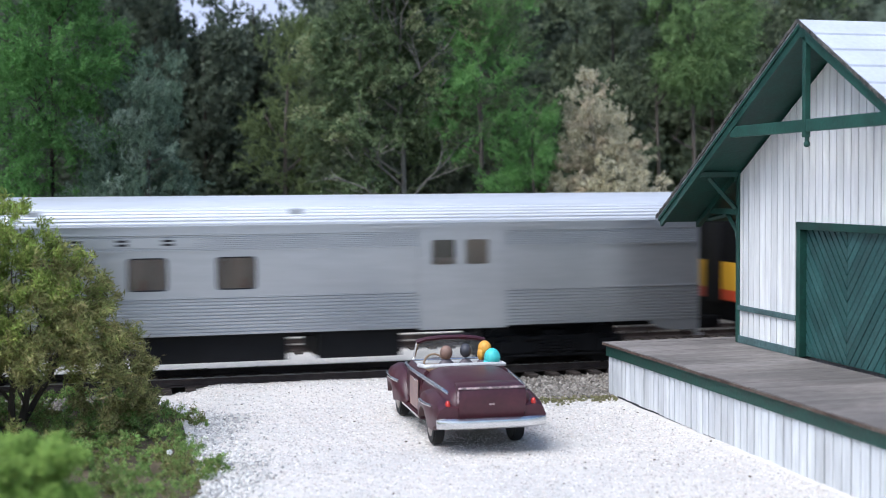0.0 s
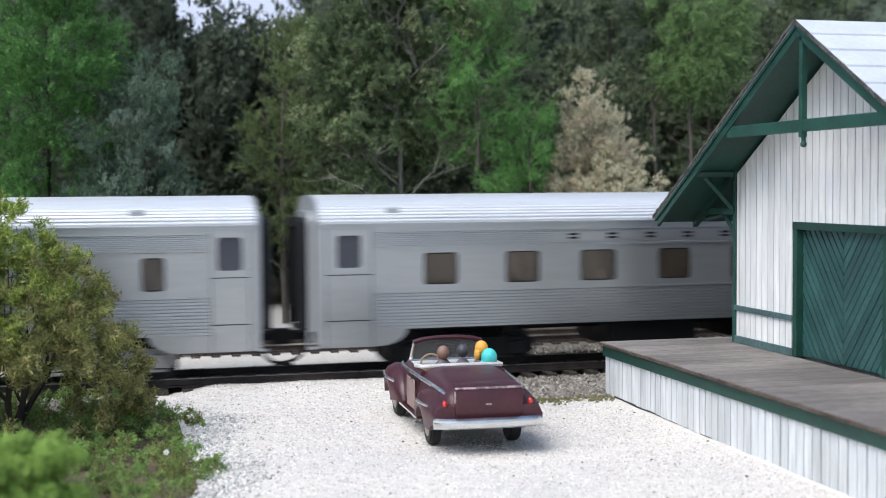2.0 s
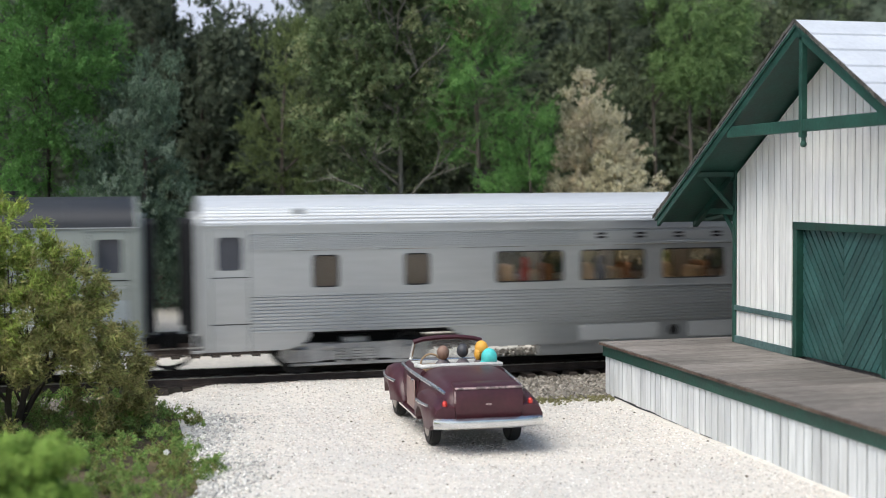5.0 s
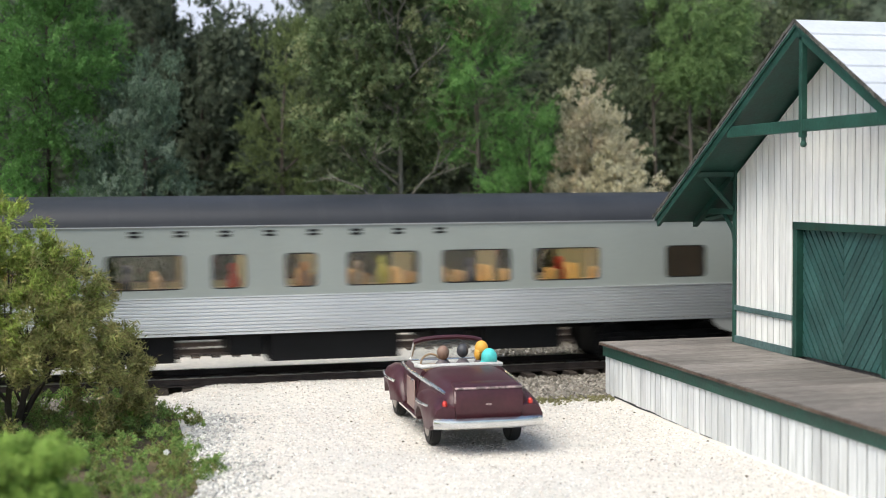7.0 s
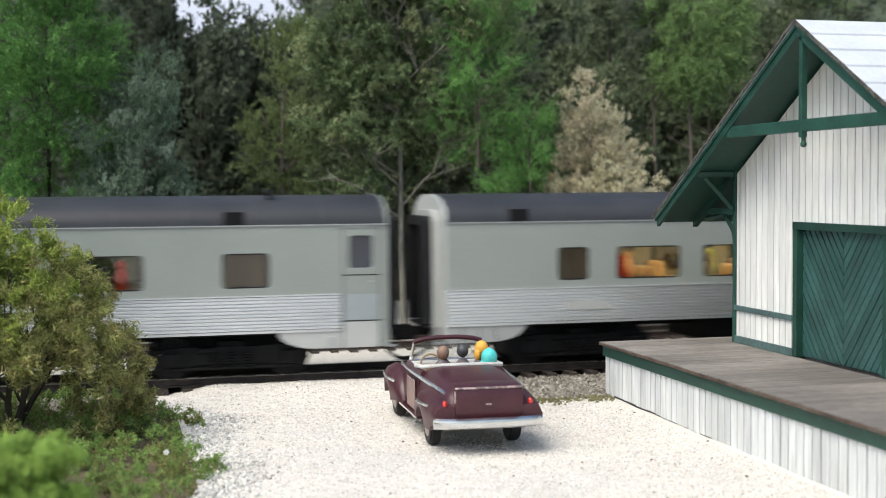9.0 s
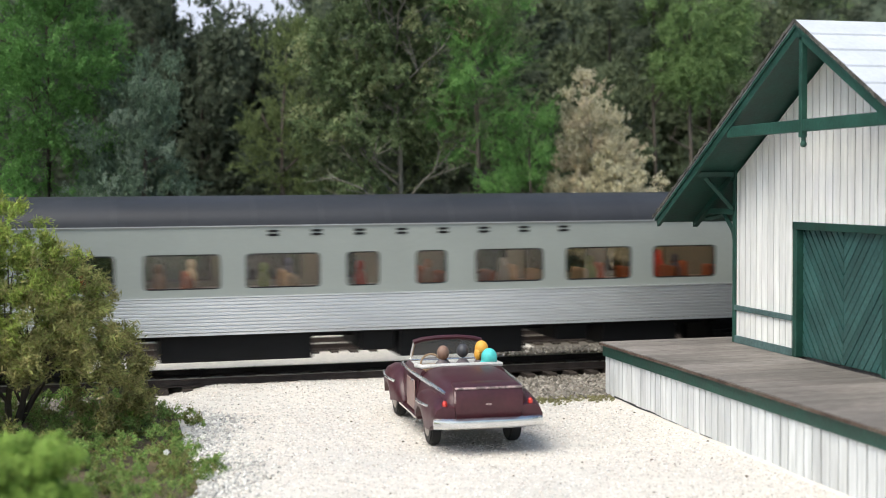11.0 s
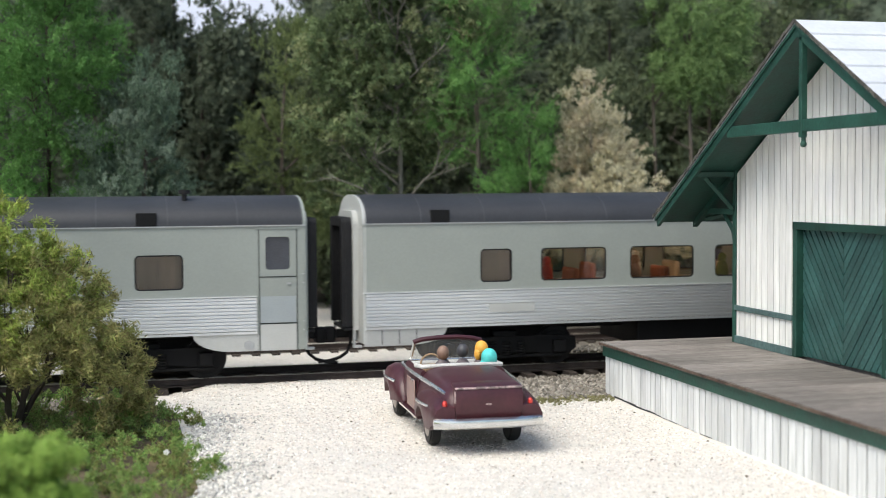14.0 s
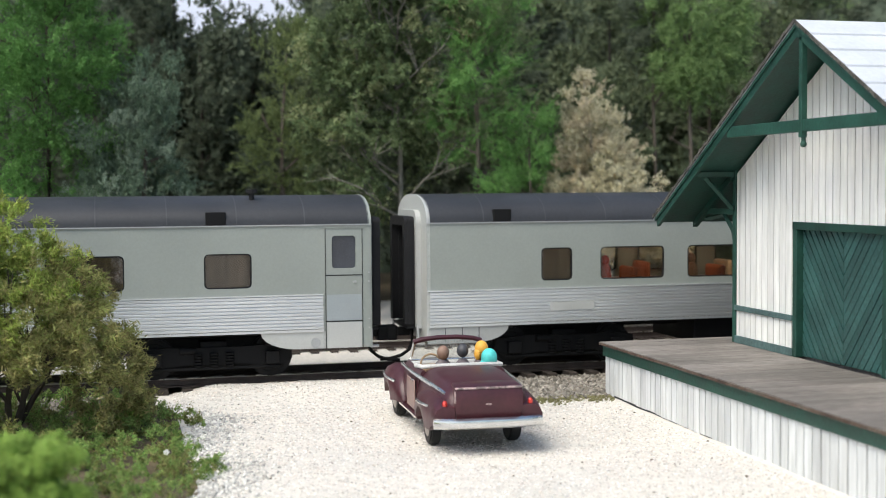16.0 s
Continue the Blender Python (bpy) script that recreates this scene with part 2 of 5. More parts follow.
def pierced(bm, x0, x1, z0, z1, holes, y, depth, r=0.1, n=4):
    """An upright sheet at y with rounded openings (x0, x1, z0, z1) whose reveals run to y + depth."""
    holes = sorted(holes)
    cuts = [x0] + [(a[1] + b[0]) / 2 for a, b in zip(holes, holes[1:])] + [x1]
    if not holes:
        bm.faces.new([bm.verts.new(c) for c in ((x0, y, z0), (x1, y, z0), (x1, y, z1), (x0, y, z1))])
    for (ha, hb, za, zb), c0, c1 in zip(holes, cuts, cuts[1:]):
        O = [bm.verts.new(c) for c in ((c1, y, z1), (c0, y, z1), (c0, y, z0), (c1, y, z0))]
        pts = rrect((ha + hb) / 2, (za + zb) / 2, hb - ha, zb - za, r, n)
        I = [bm.verts.new((u, y, v)) for u, v in pts]
        J = [bm.verts.new((u, y + depth, v)) for u, v in pts]
        for c in range(4):
            arc = I[c * (n + 1):(c + 1) * (n + 1)]
            for a, b in zip(arc, arc[1:]):
                bm.faces.new((O[c], a, b))
            bm.faces.new((O[c], arc[-1], I[((c + 1) * (n + 1)) % len(I)], O[(c + 1) % 4]))
        for i in range(len(I)):
            k = (i + 1) % len(I)
            bm.faces.new((I[i], I[k], J[k], J[i]))
    bmesh.ops.remove_doubles(bm, verts=bm.verts, dist=0.0005)
    return bm


# ---- ground, track ----
YT = 30.115
GROUND = -0.28


def height(x, y):
    z = GROUND + 0.03 * noise.noise(Vector((x * 0.8, y * 0.8, 0))) + 0.012 * noise.noise(Vector((x * 4, y * 4, 3)))
    if 26.5 < y < 29.0 and 1.2 < x < 8.2:
        z += 0.17 * min(1, (y - 26.5) / 1.8) * min(1, (x - 1.2) / 0.9, (8.2 - x) / 0.9)
    if y >= 29.0 and y < 33:
        z -= 0.07
    if x < 1.7 and y < 28:
        z += 0.10 * min(1, (1.7 - x) / 0.8)
    if y > 33:
        z += min(0.5, (y - 33) * 0.04)
    return z


def make_ground():
    xs = np.concatenate([[-3000, -400, -120, -60, -30, -16, -10], np.arange(-6, 20, 0.2), [22, 26, 32, 45, 80, 160, 500, 3000]])
    ys = np.concatenate([[-3000, -300, -60, -20, -5, 5, 10], np.arange(13, 34, 0.2), [35, 37, 40, 45, 52, 60, 80, 120, 300, 3000]])
    vs = [(x, y, height(x, y)) for y in ys for x in xs]
    n = len(xs)
    fs = [(j * n + i, j * n + i + 1, (j + 1) * n + i + 1, (j + 1) * n + i) for j in range(len(ys) - 1) for i in range(n - 1)]
    ob = raw("ground", vs, fs, M["gravel"])
    for f in ob.data.polygons:
        f.use_smooth = True
    ob.data.materials.append(M["soil"])
    ob.data.materials.append(M["ballast"])
    for f in ob.data.polygons:
        c = f.center / K
        wob = 0.5 * noise.noise(c * 1.7)
        if c.x > 7.7 + wob and 25.95 + wob < c.y < 29.2 or c.x < 0.8 + wob and 26.6 < c.y < 29.2:
            f.material_index = 2
        if c.y > 31.6 and c.x > 11.5 + wob:
            f.material_index = 2
        if (c.x < 1.2 and 14 < c.y < 26.6 - max(0, c.x) * 0.4) or c.y > 46:
            f.material_index = 1
    tagged(ob, "pale crushed-stone gravel ground of the layout", "ground", kind="structure")


def stones(name, n, place, size, material, label):
    """Loose stones, each an uneven little octahedron."""
    rs = np.random.RandomState(len(name) * 7 + n)
    base = np.array([(1, 0, 0), (0, 1, 0), (-1, 0, 0), (0, -1, 0), (0, 0, 1), (0, 0, -1)], float)
    tri = np.array([(0, 1, 4), (1, 2, 4), (2, 3, 4), (3, 0, 4), (1, 0, 5), (2, 1, 5), (3, 2, 5), (0, 3, 5)])
    V, F, k = [], [], 0
    while k < n:
        x, y = place(rs)
        if x is None:
            continue
        s = size * rs.uniform(0.5, 1.5)
        v = base * rs.uniform(0.6, 1.2, (6, 1)) * s + rs.uniform(-0.25, 0.25, (6, 3)) * s
        a = rs.uniform(0, 6.28)
        c, d = math.cos(a), math.sin(a)
        v = v @ np.array([(c, d, 0), (-d, c, 0), (0, 0, 0.75)])
        V.append(v + (x, y, height(x, y) + s * 0.15)); F.append(tri + 6 * k); k += 1
    ob = raw(name, np.concatenate(V), np.concatenate(F), material)
    return tagged(ob, label, "gravel", kind="stuff")


def make_track(yc, label, half=1.3):
    track = thing("track", (0, 0, 0), label, "track", kind="structure")
    for k, y in enumerate((yc - 0.75, yc + 0.75)):
        bm = bmesh.new()
        prism(bm, [(y - 0.11, -0.17), (y + 0.11, -0.17), (y + 0.11, -0.145), (y + 0.03, -0.13), (y + 0.03, -0.045), (y + 0.05, -0.03), (y + 0.05, -0.004), (y - 0.05, -0.004), (y - 0.05, -0.03), (y - 0.03, -0.045), (y - 0.03, -0.13), (y - 0.11, -0.145)], "x", -60, 60)
        r = part("rail", bm, M["rail"], track)
        part("rail_head", bx(-60, 60, y - 0.04, y + 0.04, -0.003, 0.004), M["railtop"], r, "bright worn running surface")
    me = None
    for i in range(-16, 40):
        if me is None:
            ob = part("sleeper", bx(-0.11, 0.11, -half, half, -0.32, -0.172, 0.012), M["tie"], track)
            me = ob.data
        else:
            ob = finish(new("sleeper", me), track)
        ob.location = Vector((i * 0.53, yc + 0.01 * (i % 3), 0)) * K


make_ground()
tagged(part("track_bed", bx(-60, 60, YT - 2.0, YT + 2.0, -0.6, -0.33), M["ballast"]), "brown-grey ballasted bed under the railway track", "track bed", kind="structure")
make_track(YT, "straight model railway track with dark sleepers and rails")
make_track(YT + 5.5, "second railway track half sunk in pale gravel", 1.15)


# ---- depot ----
XW, YC, YB, YF = 12.97, 21.0, 25.2, 16.8    # wall plane, ridge line, track-side and near corners
DECK = 0.88
SL = 0.588                                   # roof slope
RX, RZ = 11.97, 7.20                         # gable edge of the roof and ridge height
XE = 24.0                                    # far end of the building


def roof_z(y):
    return RZ - SL * abs(y - YC)


def clip(poly, nx, nz, d):
    """The part of a flat outline where nx*u + nz*v <= d."""
    out = []
    for (a, b) in zip(poly, poly[1:] + poly[:1]):
        fa, fb = nx * a[0] + nz * a[1] - d, nx * b[0] + nz * b[1] - d
        if fa <= 0:
            out.append(a)
        if fa * fb < 0:
            t = fa / (fa - fb)
            out.append((a[0] + t * (b[0] - a[0]), a[1] + t * (b[1] - a[1])))
    return out


def make_depot():
    wall = tagged(part("wall_west", prism(bmesh.new(), [(YF, DECK), (19.70, DECK), (19.70, 3.40), (22.72, 3.40), (22.72, DECK), (YB, DECK), (YB, 4.55), (YC, 6.99), (YF, 4.55)], "x", XW + 0.021, XW + 0.2), M["joint"]),
                  "white vertical-board gable wall of the depot", "wall", kind="structure")
    body = bmesh.new()
    box(body, XW + 0.2, XE, YB - 0.16, YB, DECK, 4.5)
    box(body, XW + 0.2, XE, YF, YF + 0.16, DECK, 4.5)
    box(body, XE - 0.16, XE, YF + 0.16, YB - 0.16, DECK, 4.5)
    tagged(part("wall_depot_sides", body, M["white"]), "white painted side walls of the depot", "wall", kind="structure")
    tagged(part("floor_depot", bx(XW + 0.21, XE - 0.17, YF + 0.17, YB - 0.17, DECK - 0.2, DECK), M["deck"]), "plank floor inside the depot", "floor", kind="structure")
    # vertical wall boards
    step = 0.243
    y = YF + 0.012
    rs = random.Random(4)
    while y < YB - 0.02:
        y2 = min(y + step - 0.032, YB - 0.01)
        for z0, lo, hi in ((DECK + 0.1, y, y2),):
            base = 3.52 if (y2 > 19.64 and y < 22.78) else z0
            top1, top2 = roof_z(y) - 0.24, roof_z(y2) - 0.24
            pts = [(y, base), (y2, base), (y2, top2), (y, top1)]
            if y < YC < y2:
                pts = [(y, base), (y2, base), (y2, top2), (YC, roof_z(YC) - 0.24), (y, top1)]
            part("board", prism(bmesh.new(), pts, "x", XW + rs.uniform(-0.008, 0.0), XW + 0.019), M["white"], wall)
        y += step
    # green trim on the gable wall
    for name, a, b, c, d, t in (("base_trim", 22.80, YB, DECK, DECK + 0.16, 0.05), ("base_trim", YF, 19.62, DECK, DECK + 0.16, 0.05), ("chair_rail", 22.80, YB, 1.58, 1.69, 0.06), ("chair_rail", YF, 19.62, 1.58, 1.69, 0.06)):
        part(name, bx(XW - t, XW - 0.014, a, b, c, d, 0.01), M["paletrim"], wall, "dark green trim board")
    # corner post
    tagged(part("corner_post", bx(XW - 0.035, XW + 0.1, YB + 0.003, YB + 0.14, DECK, 4.6, 0.015), M["green"]), "dark green wooden corner post of the depot", "post")
    # doorway
    door = thing("door_1", (XW, 0, 0), "closed grey-green double door with diagonal boards", "door", kind="structure")
    fr = M["green"]
    part("door_jamb", bx(-0.035, 0.16, 22.66, 22.80, DECK, 3.52, 0.012), fr, door)
    part("door_jamb", bx(-0.035, 0.16, 19.62, 19.76, DECK, 3.52, 0.012), fr, door)
    part("door_head", bx(-0.045, 0.16, 19.62, 22.80, 3.38, 3.53, 0.012), fr, door)
    rs = random.Random(2)
    for y0, y1, sg in ((21.21, 22.65, -1), (19.77, 21.20, 1)):
        leaf = part("door_leaf", bx(0.155, 0.19, y0, y1, DECK + 0.02, 3.37), M["black"], door)
        n = (sg * math.sin(radians(52)), math.cos(radians(52)))
        rect = [(y0, DECK + 0.03), (y1, DECK + 0.03), (y1, 3.37), (y0, 3.37)]
        ds = [n[0] * u + n[1] * v for u, v in rect]
        d, w = min(ds), 0.155
        while d < max(ds):
            poly = clip(clip(rect, n[0], n[1], d + w - (0.034 if sg < 0 else 0.016)), -n[0], -n[1], -d)
            if len(poly) > 2:
                k = rs.uniform(0, 0.008)
                part("plank", prism(bmesh.new(), poly, "x", 0.115 - k, 0.153), M["doorgreen"], leaf)
            d += w
    # roof: soffit slabs, panels on top, barge boards
    roof = thing("roof", (0, 0, 0), "steep gabled roof with pale roofing and dark green boards", "roof", kind="structure")
    for sg in (1, -1):
        e = YC + sg * 6.15
        part("soffit", prism(bmesh.new(), [(YC, RZ - 0.16), (e, roof_z(e) - 0.16), (e, roof_z(e) - 0.06), (YC, RZ - 0.06)], "x", RX + 0.07, XE + 1), M["green"], roof, "dark green boarded underside")
        u, k = 0.0, 0
        while u < 6.2:
            a, b = u, min(u + 0.535, 6.24)
            ya, yb = YC + sg * a, YC + sg * b
            lift = 0.012 * (1 if k % 2 else 0)
            part("roof_panel", prism(bmesh.new(), [(ya, roof_z(ya) - 0.055), (yb, roof_z(yb) - 0.055), (yb, roof_z(yb) + 0.03), (ya, roof_z(ya) + 0.004)], "x", RX - 0.04 + rs.uniform(0, 0.01), XE + 1), M["roofmetal"], roof)
            u += 0.56; k += 1
        part("barge_board", prism(bmesh.new(), [(YC, RZ - 0.08), (e, roof_z(e) - 0.08), (e - sg * 0.06, roof_z(e) - 0.25), (YC, RZ - 0.30)], "x", RX, RX + 0.068), M["green"], roof)
        part("fascia_trim", prism(bmesh.new(), [(YC, RZ - 0.07), (e, roof_z(e) - 0.07), (e, roof_z(e) - 0.13), (YC, RZ - 0.13)], "x", RX - 0.035, RX - 0.003), M["green"], roof)
        # frayed edge of the roofing
        bm = bmesh.new()
        n = 60
        for i in range(n):
            ya, yb = YC + sg * 6.2 * i / n, YC + sg * 6.2 * (i + 1) / n
            w = rs.uniform(0.0, 0.03)
            prism(bm, [(ya, roof_z(ya) - 0.05), (yb, roof_z(yb) - 0.05), (yb, roof_z(yb) + 0.025), (ya, roof_z(ya) + 0.02)], "x", RX - 0.052 - w, RX - 0.07 + 0.02)
        part("roofing_edge", bm, M["edge"], roof, "frayed dark edge of the roofing")
        # rafter tails under the eaves
        for i in range(8):
            x = RX + 0.9 + i * 1.2
            ya = YC + sg * 4.3
            part("rafter_tail", prism(bmesh.new(), [(ya, roof_z(ya) - 0.165), (e, roof_z(e) - 0.165), (e, roof_z(e) - 0.28), (ya, roof_z(ya) - 0.34)], "x", x, x + 0.12), M["green"], roof)
    # gable truss: tie beam, king post with a turned drop, brackets
    truss = thing("gable_truss", (0, 0, 0), "dark green gable truss with king post and turned drop", "truss", kind="structure")
    part("tie_beam", bx(RX + 0.02, RX + 0.13, YC - 2.75, YC + 2.75, 5.20, 5.42, 0.012), M["green"], truss)
    part("king_post", bx(RX + 0.0, RX + 0.115, YC - 0.18, YC - 0.07, 5.10, 6.9, 0.012), M["green"], truss)
    bm = bmesh.new()
    cyl(bm, (RX + 0.075, YC - 0.125, 5.10), (RX + 0.075, YC - 0.125, 5.02), 0.04)
    ball(bm, (RX + 0.075, YC - 0.125, 4.98), 0.06, 0.06, 0.06)
    part("drop", bm, M["green"], truss, smooth=True)
    for sg in (1, -1):
        y0 = YC + sg * 4.28
        part("bracket_beam", bx(RX + 0.05, XW - 0.05, y0 - 0.07, y0 + 0.07, 4.42, 4.54, 0.01), M["green"], truss)
        bm = tube(bmesh.new(), [(XW - 0.06, y0, 3.75), (RX + 0.3, y0, 4.42)], 0.055, seg=4)
        part("brace", bm, M["green"], truss)
        yb = YB + 0.06 if sg > 0 else YF - 0.06
        bm = tube(bmesh.new(), [(XW + 0.05, yb, 2.75), (XW + 0.05, yb + sg * 0.18, 3.25), (XW + 0.05, yb + sg * 0.6, 3.62), (XW + 0.05, yb + sg * 1.5, roof_z(YB + 1.5) - 0.35)], 0.06, seg=4)
        part("eave_bracket", bm, M["green"], truss)
        part("outlooker", bx(XW - 0.05, XW + 0.1, min(yb, yb + sg * 1.55), max(yb, yb + sg * 1.55), 3.62, 3.74), M["green"], truss)


XP, YP0, YP1 = 10.30, 12.0, 26.2


M["rustedge"] = mat("worn_brown_edge", (0.16, 0.075, 0.05), 0.9, 0, 2.5, 0.6, 0.6, 15, second=(0.05, 0.06, 0.05))


def make_platform():
    pf = thing("platform", (0, 0, 0), "wooden freight platform with white board skirt and green fascia", "platform", kind="structure")
    part("platform_core", bx(XP + 0.12, XE + 1, YP0 + 0.1, YP1 - 0.1, -0.5, DECK - 0.2), M["black"], pf)
    part("fascia", bx(XP, XP + 0.08, YP0, YP1, 0.575, 0.835, 0.01), M["green"], pf, "dark green fascia board")
    part("fascia", bx(XP + 0.082, XE + 1, YP1 - 0.08, YP1, 0.575, 0.835, 0.01), M["green"], pf, "dark green fascia board")
    rs = random.Random(8)
    y = YP0
    while y < YP1 - 0.03:
        w = 0.245
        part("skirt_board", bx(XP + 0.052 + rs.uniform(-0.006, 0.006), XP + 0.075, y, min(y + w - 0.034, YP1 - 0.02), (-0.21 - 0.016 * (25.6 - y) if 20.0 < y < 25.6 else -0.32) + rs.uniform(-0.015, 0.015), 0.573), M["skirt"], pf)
        y += w
    part("skirt_back", bx(XP + 0.078, XP + 0.115, YP0, YP1 - 0.05, -0.4, 0.57), M["joint"], pf)
    x = XP + 0.09
    while x < XE:
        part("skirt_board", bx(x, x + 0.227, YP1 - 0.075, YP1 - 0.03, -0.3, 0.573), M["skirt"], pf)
        x += 0.245
    part("edge_strip", bx(XP - 0.088, XP - 0.078, YP0, YP1, DECK - 0.06, DECK - 0.012), M["rustedge"], pf, "worn red-brown deck edge")
    y = YP0
    while y < YP1:
        y2 = min(y + 0.2, YP1 + 0.03)
        xe = XW - 0.02 if YF < y < YB + 0.1 else XE + 1
        part("deck_plank", bx(XP - 0.05 + rs.uniform(-0.025, 0.02), xe, y, y2 - 0.004, DECK - 0.045 + rs.uniform(-0.006, 0.0), DECK + rs.uniform(-0.004, 0.0)), M["deck"], pf)
        y += 0.2


make_platform()
make_depot()


# ---- the train: each car lies along -x from its leading end, y across, z from the rail head ----
LEN = 25.35
HW = 1.52
SILL, BELT, EAVE, TOP = 1.04, 1.87, 3.43, 4.09
WHEELS = []     # (wheelset, its place along the train at rest)


def flute(z0, z1, n, y, deep=0.05):
    """Outline of horizontal ribs up a side, from z0 to z1, standing out from y toward the viewer's side."""
    pts = []
    h = (z1 - z0) / n
    for i in range(n):
        for f, d in ((0.0, 0.0), (0.06, 0.7), (0.14, 1.0), (0.68, 1.0), (0.76, 0.9), (0.92, 0.1)):
            pts.append((y - deep * d, z0 + (i + f) * h))
    pts.append((y, z1))
    return pts


def roof_outline(ribs=0, inset=0.0):
    pts = []
    n = 28
    for i in range(n + 1):
        a = math.pi * i / n
        c, s = math.cos(a), math.sin(a)
        y = (HW - inset) * math.copysign(abs(c) ** 0.8, c)
        z = EAVE + (TOP - EAVE - inset) * abs(s) ** 0.9
        pts.append((y, z))
    if ribs:
        fine = []
        for (y0, z0), (y1, z1) in zip(pts, pts[1:]):
            for k in range(4):
                f = k / 4
                y, z = y0 + (y1 - y0) * f, z0 + (z1 - z0) * f
                d = 0.016 if k in (1, 2) and (z < EAVE + 0.42) else 0.0
                fine.append((y + math.copysign(d, y), z + d * 0.5))
        pts = fine + [pts[-1]]
    return pts


def seat(bm, x, y, w=0.5):
    box(bm, x - 0.28, x + 0.28, y - w / 2, y + w / 2, 1.55, 1.88, 0.06)
    box(bm, x - 0.32, x - 0.16, y - w / 2, y + w / 2, 1.7, 2.31, 0.07)
    return bm


def figure(bm, x, y, z, s=1.0):
    ball(bm, (x, y, z + 0.62 * s), 0.105 * s, 0.095 * s, 0.13 * s, 10, 8)
    ball(bm, (x, y, z + 0.25 * s), 0.15 * s, 0.21 * s, 0.32 * s, 10, 8)
    return bm


def truck(car, xc, frame_mat, rest, base=2.6, label="black four-wheel truck"):
    t = part("truck", box(bmesh.new(), xc - 0.3, xc + 0.3, -1.0, 1.0, 0.55, 0.85, 0.04), frame_mat, car, label)
    part("brake_rigging", bx(xc - 1.7, xc + 1.7, -0.62, 0.62, 0.16, 0.92, 0.05), M["black"], t)
    for sg in (-1, 1):
        y = sg * 1.02
        bm = bmesh.new()
        prism(bm, [(xc - 1.75, 0.42), (xc - 1.6, 0.30), (xc - 0.95, 0.30), (xc - 0.7, 0.34), (xc + 0.7, 0.34), (xc + 0.95, 0.30), (xc + 1.6, 0.30), (xc + 1.75, 0.42), (xc + 1.72, 0.68), (xc + 1.0, 0.74), (xc + 0.6, 0.72), (xc - 0.6, 0.72), (xc - 1.0, 0.74), (xc - 1.72, 0.68)], "y", y - 0.06, y + 0.06)
        part("side_frame", bm, frame_mat, t)
        for dx in (-base / 2, base / 2):
            part("journal_box", bx(xc + dx - 0.16, xc + dx + 0.16, y + sg * 0.10 - 0.1, y + sg * 0.10 + 0.1, 0.32, 0.62, 0.03), frame_mat, t)
        for dx in (-0.35, 0.0, 0.35):
            bm = bmesh.new()
            for k in range(5):
                cyl(bm, (xc + dx, y + sg * 0.1, 0.30 + k * 0.065), (xc + dx, y + sg * 0.1, 0.335 + k * 0.065), 0.10, seg=10)
            part("spring", bm, frame_mat, t)
        part("brake_cylinder", cyl(bmesh.new(), (xc - 0.75, y + sg * 0.06, 0.66), (xc - 0.4, y + sg * 0.06, 0.66), 0.09), frame_mat, t)
        part("equaliser", bx(xc - 1.5, xc + 1.5, y + sg * 0.07 - 0.03, y + sg * 0.07 + 0.03, 0.22, 0.29, 0.015), frame_mat, t)
    for dx in (-base / 2, base / 2):
        bm = bmesh.new()
        for sg in (-1, 1):
            cyl(bm, (0, sg * 0.68, 0), (0, sg * 0.82, 0), 0.455, seg=28)
            cyl(bm, (0, sg * 0.665, 0), (0, sg * 0.70, 0), 0.49, seg=28)
            cyl(bm, (0, sg * 0.82, 0), (0, sg * 0.835, 0), 0.36, 0.34, seg=28)
            cyl(bm, (0, sg * 0.83, 0), (0, sg * 0.95, 0), 0.1, seg=12)
            for k in range(3):
                a = k * 2.094
                box(bm, 0.2 * math.cos(a) - 0.03, 0.2 * math.cos(a) + 0.03, sg * 0.838 - 0.01, sg * 0.838 + 0.01, 0.2 * math.sin(a) - 0.03, 0.2 * math.sin(a) + 0.03)
        cyl(bm, (0, -0.7, 0), (0, 0.7, 0), 0.08)
        w = part("wheelset", bm, M["blackm"], t, at=(xc + dx, 0, 0.455))
        WHEELS.append((w, rest + xc + dx))
    return t


